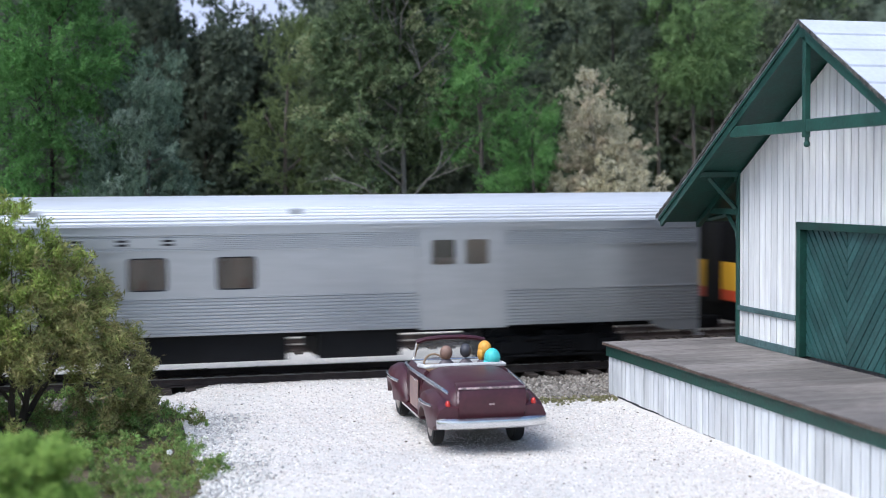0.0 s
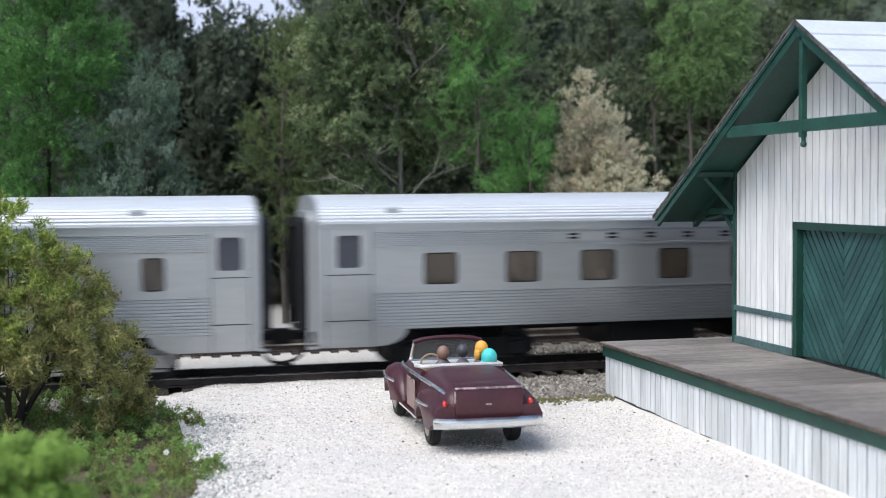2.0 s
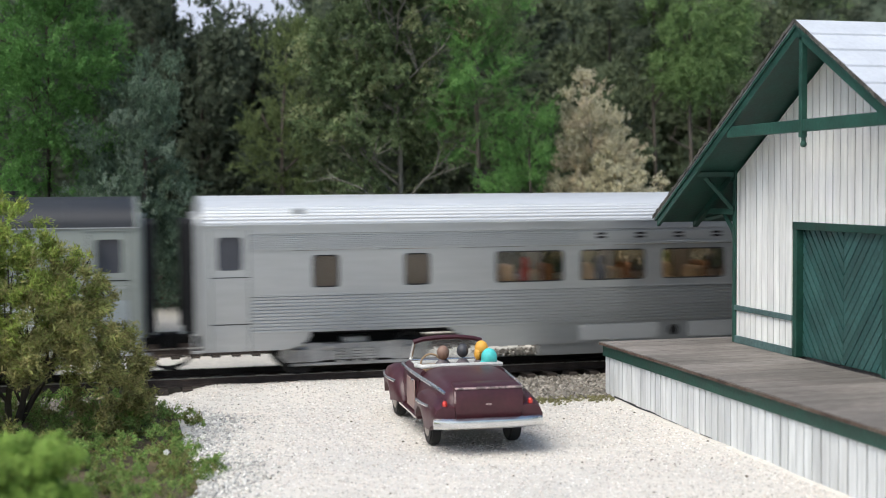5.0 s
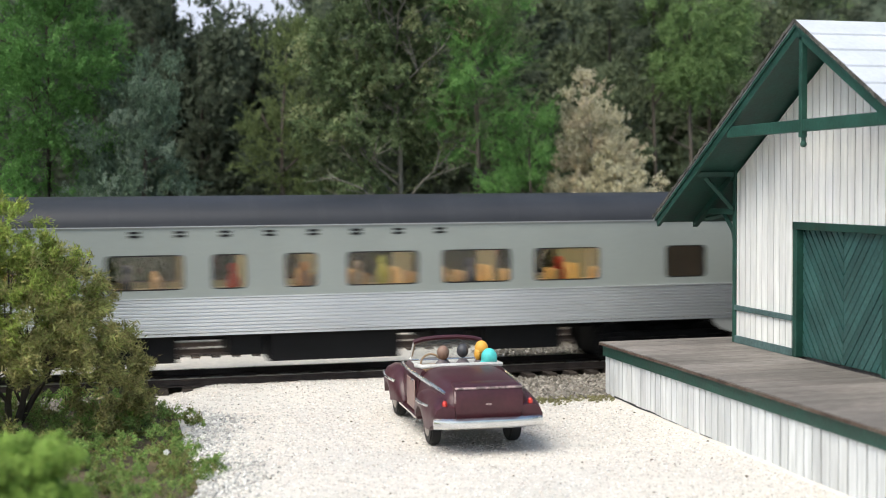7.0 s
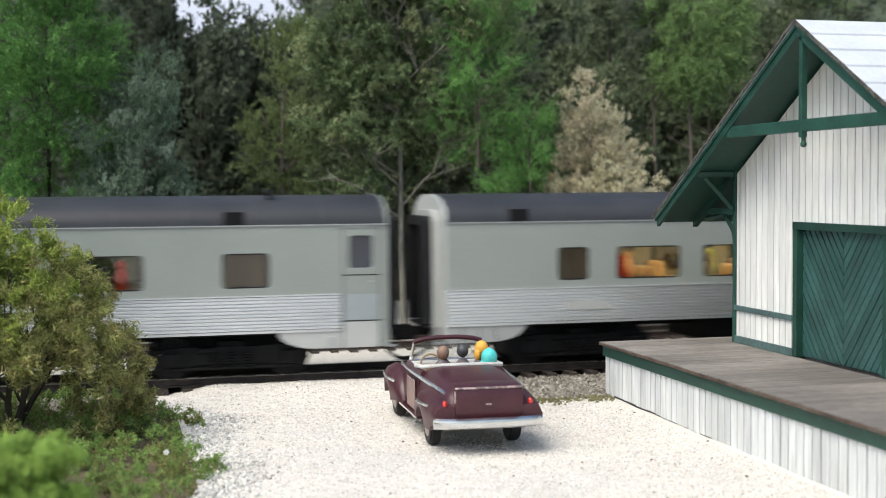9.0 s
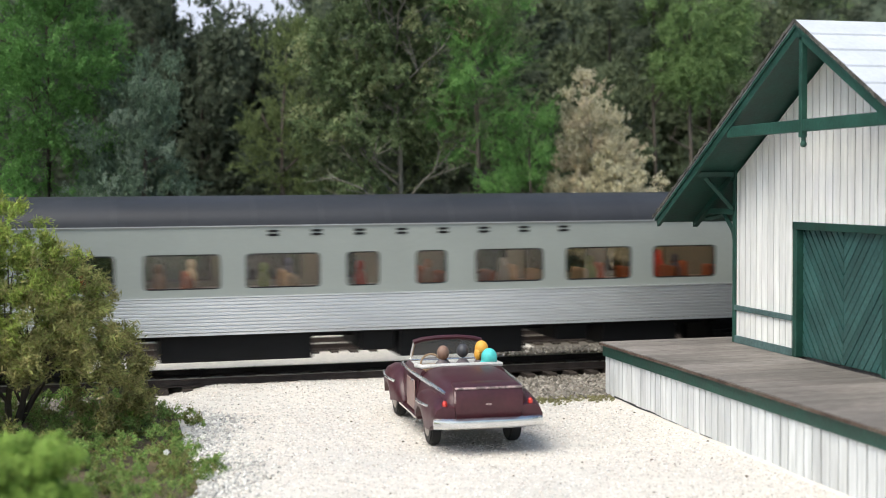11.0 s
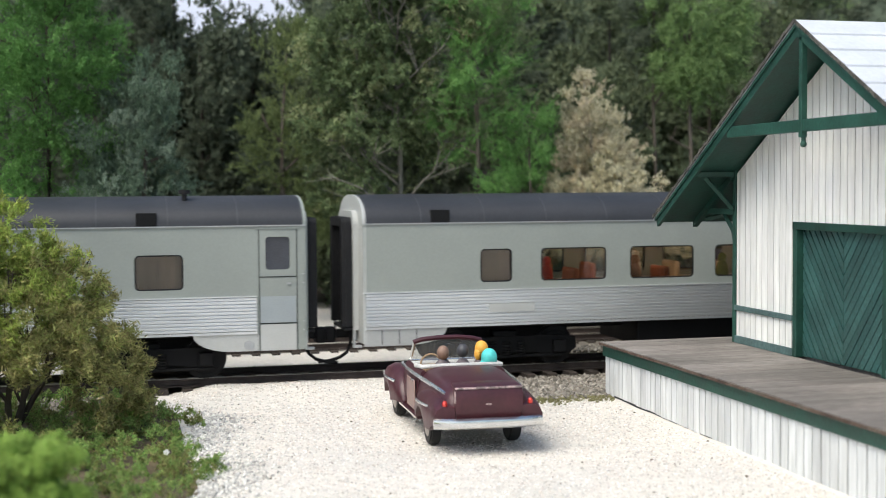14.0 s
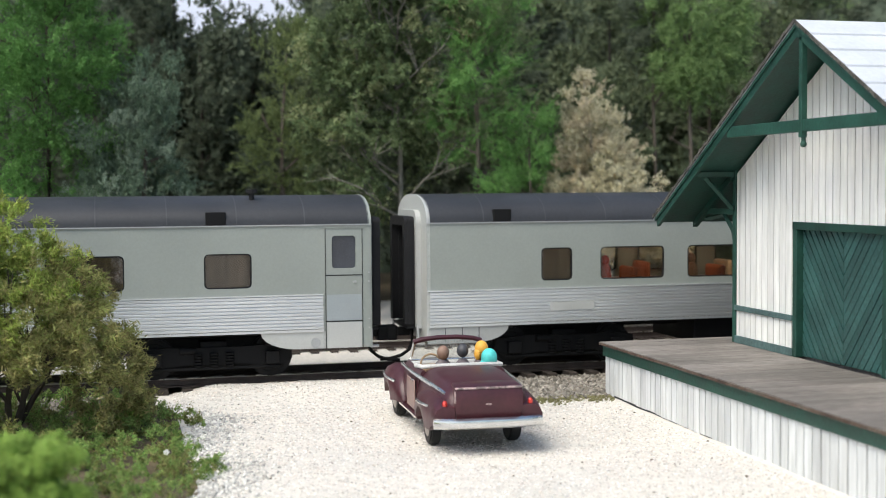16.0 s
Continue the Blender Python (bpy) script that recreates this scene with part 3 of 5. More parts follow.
def car_end(car, x, sg, sheet, diaphragm=True):
    """End sheet, bellows, coupler and hose at the end at x; sg: +1 leading, -1 trailing."""
    prof = [(-HW, 0.72)] + [(-y, z) for y, z in roof_outline(0)] + [(HW, 0.72)]
    bm = bmesh.new()
    a, b = sorted((x - sg * 0.0, x - sg * 0.08))
    prism(bm, [(y, z) for y, z in prof], "x", a, b)
    part("end_sheet", bm, sheet, car)
    def hoop(w, z0, z1, thick, u, v, r):
        """An arched frame standing on the end: legs and a round-cornered head."""
        bm = bmesh.new()
        n = 6
        outer = [(-w, z0)] + [(-w + r - r * math.cos(math.pi / 2 * k / n), z1 - r + r * math.sin(math.pi / 2 * k / n)) for k in range(n + 1)]
        outer += [(-p, q) for p, q in outer[::-1]]
        f = (w - thick) / w
        inner = [(p * f, z0 if i in (0, len(outer) - 1) else q - thick) for i, (p, q) in enumerate(outer)]
        rows = [[bm.verts.new((e, p, q)) for p, q in path] for e, path in ((u, outer), (v, outer), (v, inner), (u, inner))]
        for i, j in ((0, 1), (1, 2), (2, 3), (3, 0)):
            for k in range(len(outer) - 1):
                bm.faces.new((rows[i][k], rows[i][k + 1], rows[j][k + 1], rows[j][k]))
        for k in (0, len(outer) - 1):
            bm.faces.new([row[k] for row in rows])
        return bm
    part("end_frame", hoop(0.98, 0.98, 3.72, 0.16, x + sg * 0.002, x + sg * 0.12, 0.3), sheet, car, "pale raised frame round the end door")
    for k in range(4):
        a = 0.02 + 0.085 * k
        part("bellows", hoop(0.80 - (0.012 if k % 2 else 0), 1.06, 3.58 - (0.012 if k % 2 else 0), 0.2, x + sg * a, x + sg * (a + 0.083), 0.14), M["bellows"], car, "black rubber diaphragm fold", smooth=True)
    for yy in (-1.3, 1.3):
        a, b = sorted((x + sg * 0.004, x + sg * 0.2))
        part("end_step", box(box(bmesh.new(), a, b, yy - 0.06, yy + 0.06, 0.62, 0.68, 0.01), a, a + 0.05, yy - 0.06, yy + 0.06, 0.681, 1.05, 0.01), M["silverdark"], car)
    a, b = sorted((x - sg * 0.4, x + sg * 0.55))
    part("drawbar", bx(a, b, -0.1, 0.1, 0.72, 0.92, 0.02), M["black"], car)
    a, b = sorted((x + sg * 0.40, x + sg * 0.66))
    part("coupler", bx(a, b, -0.2, 0.16, 0.62, 0.98, 0.05), M["black"], car, "black knuckle coupler")
    bm = tube(bmesh.new(), [(x + sg * 0.12, -0.42, 0.85), (x + sg * 0.11, -0.45, 0.62), (x + sg * 0.2, -0.46, 0.42), (x + sg * 0.36, -0.44 - 0.06 * sg, 0.29), (x + sg * 0.58, -0.42 - 0.09 * sg, 0.22), (x + sg * 0.86, -0.42 - 0.1 * sg, 0.2)], 0.04)
    part("air_hose", bm, M["black"], car)
    a, b = sorted((x - sg * 0.3, x + sg * 0.3))
    part("buffer_plate", bx(a, b, -0.75, 0.75, 0.95, 1.02, 0.01), M["blackm"], car)


def louvre(car, x, z, y, sg):
    for dz in (0.0, 0.085):
        part("vent_slot", bx(x - 0.12, x + 0.12, min(y, y + sg * 0.012), max(y, y + sg * 0.012), z + dz, z + dz + 0.05), M["black"], car)


def side_door(car, x0, x1, sg, paint, bottom=0.66):
    """An entrance door with its window set into the end of a side."""
    y = sg * HW
    bm = bmesh.new()
    cx = (x0 + x1) / 2
    pierced(bm, x0, x1, bottom, 3.34, [(cx - 0.27, cx + 0.27, 2.45, 3.18)], y + sg * 0.004, -sg * 0.08, 0.08)
    d = part("door", bm, paint, car)
    for a, b, c, e in ((x0, x0 + 0.014, bottom, 3.34), (x1 - 0.014, x1, bottom, 3.34), (x0, x1, 2.285, 2.305), (x0, x1, 1.25, 1.27)):
        part("door_seam", bx(a, b, min(y + sg * 0.005, y + sg * 0.012), max(y + sg * 0.005, y + sg * 0.012), c, e), M["blackm"], d)
    part("pane", bx(cx - 0.29, cx + 0.29, y - sg * 0.06 - 0.008, y - sg * 0.06 + 0.008, 2.43, 3.2), M["doorglass"], d)
    coach = paint == M["coachgrey"]
    for z0, z1, m, note in ((1.28, 1.86, M["bluesilver"] if coach else paint, "dull blue-silver panel"), (bottom, 1.24, M["silverpaint"] if coach else paint, "pale silver lower panel")):
        part("kick_panel", bx(x0 + 0.03, x1 - 0.03, min(y + sg * 0.004, y + sg * 0.011), max(y + sg * 0.004, y + sg * 0.011), z0, z1), m, d, note)
    part("handle", bx(cx + 0.2, cx + 0.28, min(y, y + sg * 0.03), max(y, y + sg * 0.03), 2.12, 2.16), M["silverdark"], d)
    part("drip_rail", bx(x0 - 0.06, x1 + 0.06, min(y, y + sg * 0.03), max(y, y + sg * 0.03), 3.36, 3.385), paint, car)
    part("step_well", bx(x0 + 0.03, x1 - 0.03, min(y - sg * 0.09, y - sg * 0.5), max(y - sg * 0.09, y - sg * 0.5), bottom, bottom + 0.03), M["blackm"], car)


def underframe(car, boxes):
    part("centre_sill", bx(-LEN + 0.4, -0.4, -0.25, 0.25, 0.8, 1.03), M["black"], car)
    part("floor_pan", bx(-LEN + 0.1, -0.1, -HW + 0.05, HW - 0.05, 1.0, 1.05), M["black"], car)
    for u0, u1, z in boxes:
        part("equipment_box", bx(-u1, -u0, -1.25, 1.25, z, 0.998, 0.03), M["black"], car)


def skirt_outline(u0, u1, low, curve, trailing):
    """Outline of an end skirt: full depth at the end, swept up toward the truck."""
    pts = [(-u0, SILL), (-u0, low), (-u1, low)]
    n = 6
    for i in range(1, n + 1):
        a = math.pi / 2 * i / n
        pts.append((-(u1 + curve * math.sin(a)), low + (SILL - low) * (1 - math.cos(a))))
    pts[-1] = (pts[-1][0], SILL)
    return pts


def interior(car, inside, seats, people, x0, x1, lit, blinds, walls=()):
    part("interior_floor", bx(-x1, -x0, -HW + 0.1, HW - 0.1, 1.42, 1.5), inside[1], car)
    part("interior_ceiling", bx(-x1, -x0, -HW + 0.1, HW - 0.1, 3.3, 3.36), inside[1], car)
    if lit:
        part("ceiling_light", bx(-x1 + 0.5, -x0 - 0.5, -0.14, 0.14, 3.25, 3.298), lit, car, "glowing warm ceiling light strip")
    for u in walls:
        part("partition", bx(-u - 0.05, -u + 0.05, -1.38, -0.25, 1.5, 3.29), inside[2], car)
    for u in seats:
        for y in (-0.95, 0.95):
            part("seat_pair", seat(bmesh.new(), -u, y, 0.9), inside[0] if int(u * 10) % 3 else M["paleseat"], car)
    for k, (u, y) in enumerate(people):
        part("seated_figure", figure(bmesh.new(), -u + 0.05, y, 1.85), FIGURE_PAINT[k % len(FIGURE_PAINT)], car, "small painted plastic passenger figure", smooth=True)
    for u0, u1 in blinds:
        part("blind", bx(-u1, -u0, -HW + 0.14, -HW + 0.17, 1.9, 2.95), M["curtain"], car, "drawn brown curtain")


FIGURE_PAINT = [mat("painted_figure", c, 0.6, 0, 3, 0.2, 0.05) for c in ((0.62, 0.05, 0.03), (0.50, 0.30, 0.19), (0.62, 0.58, 0.50), (0.30, 0.38, 0.12), (0.10, 0.12, 0.2))]
M["roofseam"] = mat("roof_seam_paint", (0.052, 0.054, 0.062), 0.5, 0, 2, 0.2, 0.1)
M["silverpaint"] = mat("silver_grey_paint", (0.48, 0.49, 0.48), 0.5, 0.1, 0.8, 0.06, 0.05)
M["trailskirt"] = mat("dull_silver_skirt", (0.39, 0.40, 0.40), 0.45, 0.15, 0.8, 0.08, 0.05)
M["bluesilver"] = mat("blue_silver_paint", (0.33, 0.365, 0.385), 0.45, 0.1, 0.8, 0.06, 0.05)
M["doorglass"] = mat("dark_blue_grey_glass", (0.045, 0.05, 0.065), 0.12, 0, 1.5, 0.2, 0.0)
M["curtain"] = mat("brown_curtain", (0.34, 0.27, 0.21), 0.9, 0, 2.5, 0.25, 0.2, 9, stretch=(1, 1, 0.1))


def panes(car, holes):
    for a, b, c, d in holes:
        for sg in (-1, 1):
            w = part("window", prism_ring(a, b, c, d, sg), M["blackm"], car)
            part("pane", bx(a - 0.02, b + 0.02, sg * (HW - 0.055) - 0.006, sg * (HW - 0.055) + 0.006, c - 0.02, d + 0.02), M["glass"], w)


def prism_ring(a, b, c, d, sg, wide=0.03):
    """A thin rounded gasket just inside an opening."""
    bm = bmesh.new()
    O = rrect((a + b) / 2, (c + d) / 2, b - a - 0.004, d - c - 0.004, 0.1, 3)
    I = rrect((a + b) / 2, (c + d) / 2, b - a - 2 * wide, d - c - 2 * wide, 0.075, 3)
    y0, y1 = sg * (HW - 0.015), sg * (HW - 0.05)
    n = len(O)
    V = [[bm.verts.new((u, y, v)) for u, v in P] for P, y in ((O, y0), (I, y0), (I, y1))]
    for i in range(n):
        k = (i + 1) % n
        bm.faces.new((V[0][i], V[0][k], V[1][k], V[1][i]))
        bm.faces.new((V[1][i], V[1][k], V[2][k], V[2][i]))
    return bm


COACH = [(2.68, 3.72), (5.41, 7.04), (7.6, 9.25), (9.8, 11.45), (12.13, 12.85), (13.7, 14.45), (15.05, 16.7), (17.25, 18.9), (19.5, 21.13), (21.83, 22.6)]


def grey_coach(rest, inside, lit, label, blinds, people):
    car = thing("passenger_car", (rest, YT, 0), label, "railway car", "cars of the train")
    wins = [(-b, -a, 2.05, 2.82) for a, b in COACH]
    for sg in (-1, 1):
        y = sg * HW
        bm = bmesh.new()
        pierced(bm, -LEN, -1.10, BELT, EAVE, wins, y, -sg * 0.07, 0.11)
        part("side_panel", bm, M["coachgrey"], car)
        bm = bmesh.new()
        for x0, x1 in ((-1.10, -1.05), (-0.2, 0.0)):
            pierced(bm, x0, x1, 0.66, EAVE, [], y, 0)
        pierced(bm, -1.05, -0.2, 3.34, EAVE, [], y, 0)
        part("door_surround", bm, M["coachgrey"], car)
        side_door(car, -1.05, -0.2, sg, M["coachgrey"])
        bm = bmesh.new()
        ribbon(bm, [(sg * abs(a), b) for a, b in flute(SILL + 0.06, BELT - 0.01, 10, -HW, 0.026)], "x", -LEN + 0.06, -1.10)
        part("fluted_panel", bm, M["silver"], car, "ribbed stainless lower side")
        part("sill_strip", bx(-LEN + 0.06, -1.10, min(y, y + sg * 0.03), max(y, y + sg * 0.03), SILL, SILL + 0.055), M["silver"], car)
        part("belt_strip", bx(-LEN, -1.10, min(y, y + sg * 0.04), max(y, y + sg * 0.04), BELT - 0.012, BELT + 0.015), M["silver"], car)
        part("gutter", bx(-LEN, 0, min(y, y + sg * 0.035), max(y, y + sg * 0.035), EAVE - 0.012, EAVE + 0.012), M["silverdark"], car)
        for u0, u1, tr in ((1.05, 1.65, 0), (0.02, 1.1, 1)):
            o = skirt_outline(u0, u1, 0.66, 0.85, tr)
            if tr:
                o = [(-LEN - a, b) for a, b in o]
            bm = prism(bmesh.new(), o, "y", y - sg * 0.05, y)
            part("end_skirt", bm, M["trailskirt"] if tr else M["silverpaint"], car)
            if tr:
                for k in range(3):
                    part("skirt_seam", bx(-LEN + 0.42 + 0.4 * k, -LEN + 0.435 + 0.4 * k, min(y, y + sg * 0.006), max(y, y + sg * 0.006), 0.70, 1.02), M["blackm"], car)
            if not tr:
                part("steam_cover", cyl(bmesh.new(), (-1.28, y - sg * 0.01, 0.79), (-1.28, y + sg * 0.012, 0.79), 0.115, 0.105, seg=20), M["silverdark"], car, smooth=True)
                for z in (2.35, 2.15, 1.3, 1.1):
                    part("grab_iron", cyl(bmesh.new(), (-0.06, y, z), (-0.06, y + sg * 0.05, z), 0.015, seg=6), M["silverdark"], car)
        part("data_plate", bx(-22.4, -21.3, min(y, y + sg * 0.045), max(y, y + sg * 0.07), 1.36, 1.55), M["silverpaint"], car, "flat silver plate")
        for i in range(8):
            louvre(car, -(9.3 + 0.97 * i), 3.2, y, sg)
        for k in range(9):
            part("rivet", ball(bmesh.new(), (-LEN + 0.05, y, 1.0 + 0.28 * k), 0.018, 0.012, 0.018, 6, 4), M["coachgrey"], car)
    part("roof", ribbon(bmesh.new(), roof_outline(0), "x", -LEN + 0.05, -0.05), M["coachroof"], car, smooth=True)
    for u in range(1, 17):
        pts = [(a * 1.008, b + 0.014) for a, b in roof_outline(0)]
        part("roof_seam", ribbon(bmesh.new(), pts, "x", -u * 1.5 - 0.015, -u * 1.5 + 0.015), M["roofseam"], car)
    for u in (3.45, 23.55):
        for sg in (-1, 1):
            part("roof_vent", bx(-u - 0.22, -u + 0.22, min(sg * 1.2, sg * 1.535), max(sg * 1.2, sg * 1.535), 3.45, 3.74, 0.02), M["black"], car)
    part("roof_pipe", cyl(cyl(bmesh.new(), (-2.6, -0.9, 3.9), (-2.6, -0.9, 4.2), 0.06), (-2.6, -0.9, 4.14), (-2.6, -0.9, 4.23), 0.13), M["blackm"], car)
    panes(car, wins)
    car_end(car, 0, 1, M["coachgrey"])
    car_end(car, -LEN, -1, M["silverpaint"])
    truck(car, -3.5, M["black"], rest)
    truck(car, -LEN + 3.5, M["black"], rest)
    underframe(car, [(6.3, 8.2, 0.45), (8.6, 9.4, 0.62), (10.2, 13.2, 0.38), (13.3, 14.1, 0.55), (15.2, 18.6, 0.42)])
    interior(car, inside, [5.0 + 1.15 * i for i in range(15) if not 6.5 < i < 8.2], people, 1.2, LEN - 1.0, lit, blinds, (11.62, 13.3, 14.75, 21.4))
    return car


STEEL1 = [(10.6, 11.47), (12.52, 13.37), (14.38, 15.22), (16.3, 17.13), (18.22, 19.1), (20.12, 20.95), (22.1, 22.9)]
STEEL2 = [(2.03, 2.53), (4.17, 4.67), (6.58, 8.2), (8.64, 10.26), (10.72, 12.38), (12.85, 14.48), (14.92, 16.55), (16.98, 18.64), (20.2, 20.8), (22.3, 22.9)]


def stainless_car(rest, baggage, label, inside, people, blinds):
    car = thing("passenger_car", (rest, YT, 0), label, "railway car", "cars of the train")
    S = M["steel"]
    wins = [(-b, -a, 2.03, 2.76) for a, b in (STEEL1 if baggage else STEEL2)]
    doors = [(-LEN + 0.2, -LEN + 1.25)] if baggage else [(-1.05, -0.2), (-LEN + 0.2, -LEN + 1.05)]
    x0 = -LEN + 1.25 + 0.05 if baggage else -LEN + 1.1
    x1 = 0.0 if baggage else -1.1
    BAG = (-6.93, -4.85)
    for sg in (-1, 1):
        y = sg * HW
        bm = bmesh.new()
        if baggage:
            pierced(bm, x0, BAG[0], BELT, 2.88, wins, y, -sg * 0.07, 0.09)
            pierced(bm, BAG[1], x1, BELT, 2.88, [], y, 0)
        else:
            pierced(bm, x0, x1, BELT, 2.86, wins, y, -sg * 0.07, 0.09)
        part("side_panel", bm, S, car)
        runs = [(x0, BAG[0]), (BAG[1], x1)] if baggage else [(x0, x1)]
        for a, b in runs:
            bm = ribbon(bmesh.new(), [(-q[0], q[1]) if sg > 0 else q for q in flute(SILL, BELT - 0.01, 11, -HW, 0.02)], "x", a, b)
            part("fluted_panel", bm, S, car, "ribbed stainless lower side")
            bm = ribbon(bmesh.new(), [(-q[0], q[1]) if sg > 0 else q for q in flute(2.90, 3.25, 8, -HW, 0.011)], "x", a, b)
            part("letterboard", bm, S, car, "finely ribbed letterboard")
            pb = bmesh.new()
            pierced(pb, a, b, 3.25, EAVE, [], y, 0)
            part("eave_panel", pb, S, car)
            for z in (BELT, 2.885, 3.26):
                part("moulding", bx(a, b, min(y, y + sg * 0.04), max(y, y + sg * 0.04), z - 0.014, z + 0.014), S, car)
        part("gutter", bx(-LEN, 0, min(y, y + sg * 0.05), max(y, y + sg * 0.05), EAVE - 0.015, EAVE + 0.015), S, car)
        for a, b in doors:
            side_door(car, a, b, sg, S)
            bm = bmesh.new()
            lo, hi = (-LEN, x0) if a < -12 else (x1, 0.0)
            pierced(bm, lo, a, 0.66, EAVE, [], y, 0)
            pierced(bm, b, hi, 0.66, EAVE, [], y, 0)
            pierced(bm, a, b, 3.34, EAVE, [], y, 0)
            part("door_surround", bm, S, car)
        if baggage:
            bm = bmesh.new()
            cx = (BAG[0] + BAG[1]) / 2
            pierced(bm, BAG[0], BAG[1], 1.0, EAVE, [(-6.62, -6.06, 2.48, 3.05), (-5.82, -5.28, 2.48, 3.05)], y + sg * 0.03, -sg * 0.08, 0.06)
            d = part("baggage_door", bm, S, car, "smooth stainless baggage door with two square windows")
            for hx in ((-6.62, -6.06), (-5.82, -5.28)):
                part("pane", bx(hx[0] - 0.02, hx[1] + 0.02, y - sg * 0.05 - 0.006, y - sg * 0.05 + 0.006, 2.46, 3.07), M["glass"], d)
            part("door_track", bx(BAG[0] - 1.2, BAG[1] + 1.2, min(y, y + sg * 0.09), max(y, y + sg * 0.09), 3.34, 3.40), S, car)
            part("door_step", bx(BAG[0] + 0.2, BAG[1] - 0.8, min(y, y + sg * 0.1), max(y, y + sg * 0.1), 0.82, 0.9), M["blackm"], car)
        spans = [(0.02, 0.55, 0), (0.02, 1.35, 1)] if baggage else [(0.02, 1.7, 0), (0.02, 1.7, 1)]
        for u0, u1, tr in spans:
            o = skirt_outline(u0, u1, 0.66 if tr or not baggage else 0.8, 0.7, tr)
            if tr:
                o = [(-LEN - a, b) for a, b in o]
            part("end_skirt", prism(bmesh.new(), o, "y", y - sg * 0.05, y), S, car)
        if not baggage:
            o = [(-6.1, SILL), (-5.5, SILL), (-6.0, 0.75), (-6.4, 0.56), (-18.9, 0.56), (-19.3, 0.75), (-19.8, SILL)]
            part("deep_skirt", prism(bmesh.new(), o[1:], "y", y - sg * 0.05, y), S, car)
            for a, b in ((-9.4, -7.6), (-13.8, -11.9), (-16.6, -14.6)):
                part("skirt_hatch", bx(a, b, min(y, y + sg * 0.015), max(y, y + sg * 0.015), 0.62, 0.98), M["silverdark"], car)
            part("lower_skirt", bx(-17.6, -9.0, min(y - sg * 0.06, y - sg * 0.11), max(y - sg * 0.06, y - sg * 0.11), 0.29, 0.60, 0.015), S, car, "bright lower skirt panel")
            part("skirt_port", cyl(bmesh.new(), (-14.2, y, 0.8), (-14.2, y + sg * 0.02, 0.8), 0.13, seg=18), M["blackm"], car)
        vents = [12.5 + 0.97 * i for i in range(8)] if baggage else [9.12 + 0.99 * i for i in range(8)]
        for u in vents:
            louvre(car, -u, 3.02, y + sg * 0.018, sg)
        part("vent_panel", bx(-vents[-1] - 0.6, -vents[0] + 0.6, min(y, y + sg * 0.02), max(y, y + sg * 0.02), 2.98, 3.18), S, car)
    part("roof", ribbon(bmesh.new(), roof_outline(1), "x", -LEN + 0.05, -0.05), M["steelroof"], car, "ribbed stainless roof with overhead brightness in its colour")
    for u in ((9.7, 15.3, 23.6) if baggage else (2.6, 23.2)):
        for sg in (-1, 1):
            part("roof_vent", bx(-u - 0.16, -u + 0.16, min(sg * 1.1, sg * 1.46), max(sg * 1.1, sg * 1.46), 3.55, 3.8, 0.03), M["silverdark"], car)
    panes(car, wins)
    car_end(car, 0, 1, M["silverdark"])
    car_end(car, -LEN, -1, M["silverdark"])
    tm = M["black"] if baggage else M["trucksilver"]
    tl = "black four-wheel truck" if baggage else "silver four-wheel truck"
    truck(car, -3.5, tm, rest, label=tl)
    truck(car, -LEN + 3.5, tm, rest, label=tl)
    underframe(car, [(7.3, 9.2, 0.4), (9.9, 13.0, 0.4), (13.9, 14.9, 0.5), (16.0, 18.2, 0.38)] if baggage else [(7.0, 18.0, 0.6)])
    interior(car, inside, [9.5 + 1.1 * i for i in range(12)] if baggage else [6.9 + 1.05 * i for i in range(12)], people, 1.2, LEN - 1.3, dim, blinds)
    return car


def diesel(rest):
    """Rear of the leading diesel, black roof with yellow and red bands, seen only past the depot's corner."""
    car = thing("locomotive", (rest, YT, 0), "diesel locomotive with black, yellow and red bands", "locomotive")
    Y = mat("yellow_paint", (0.75, 0.42, 0.03), 0.4, 0, 1, 0.05, 0.02)
    R = mat("orange_red_paint", (0.60, 0.08, 0.03), 0.4, 0, 1, 0.05, 0.02)
    part("hood", bx(0, 17, -1.5, 1.5, 2.335, 3.5, 0.04), M["black"], car)
    part("roof", ribbon(bmesh.new(), roof_outline(0), "x", 0.0, 17), M["black"], car, smooth=True)
    part("yellow_band", bx(0, 17, -1.515, 1.515, 1.645, 2.334), Y, car, "yellow side band")
    for z in (1.71, 1.81, 1.905):
        part("pin_stripe", bx(0, 17, -1.527, -1.5152, z, z + 0.036), M["black"], car)
    part("red_band", bx(0, 17, -1.51, 1.51, 1.38, 1.644), R, car, "orange-red lower band")
    part("frame", bx(0.1, 17, -1.4, 1.4, 0.85, 1.379, 0.03), M["black"], car)
    part("end_door", bx(-0.03, -0.002, -0.4, 0.4, 1.3, 3.3, 0.01), M["blackm"], car)
    part("coupler", bx(-0.55, 0.1, -0.16, 0.16, 0.65, 0.95, 0.04), M["black"], car)
    for k in range(3):
        part("side_vent", bx(1.2 + k * 1.6, 2.3 + k * 1.6, -1.52, -1.5, 2.7, 3.2), M["blackm"], car)
    truck(car, 3.4, M["black"], rest)
    truck(car, 13.0, M["black"], rest)
    part("fuel_tank", bx(5.8, 10.6, -1.2, 1.2, 0.3, 0.84, 0.08), M["black"], car)
    return car


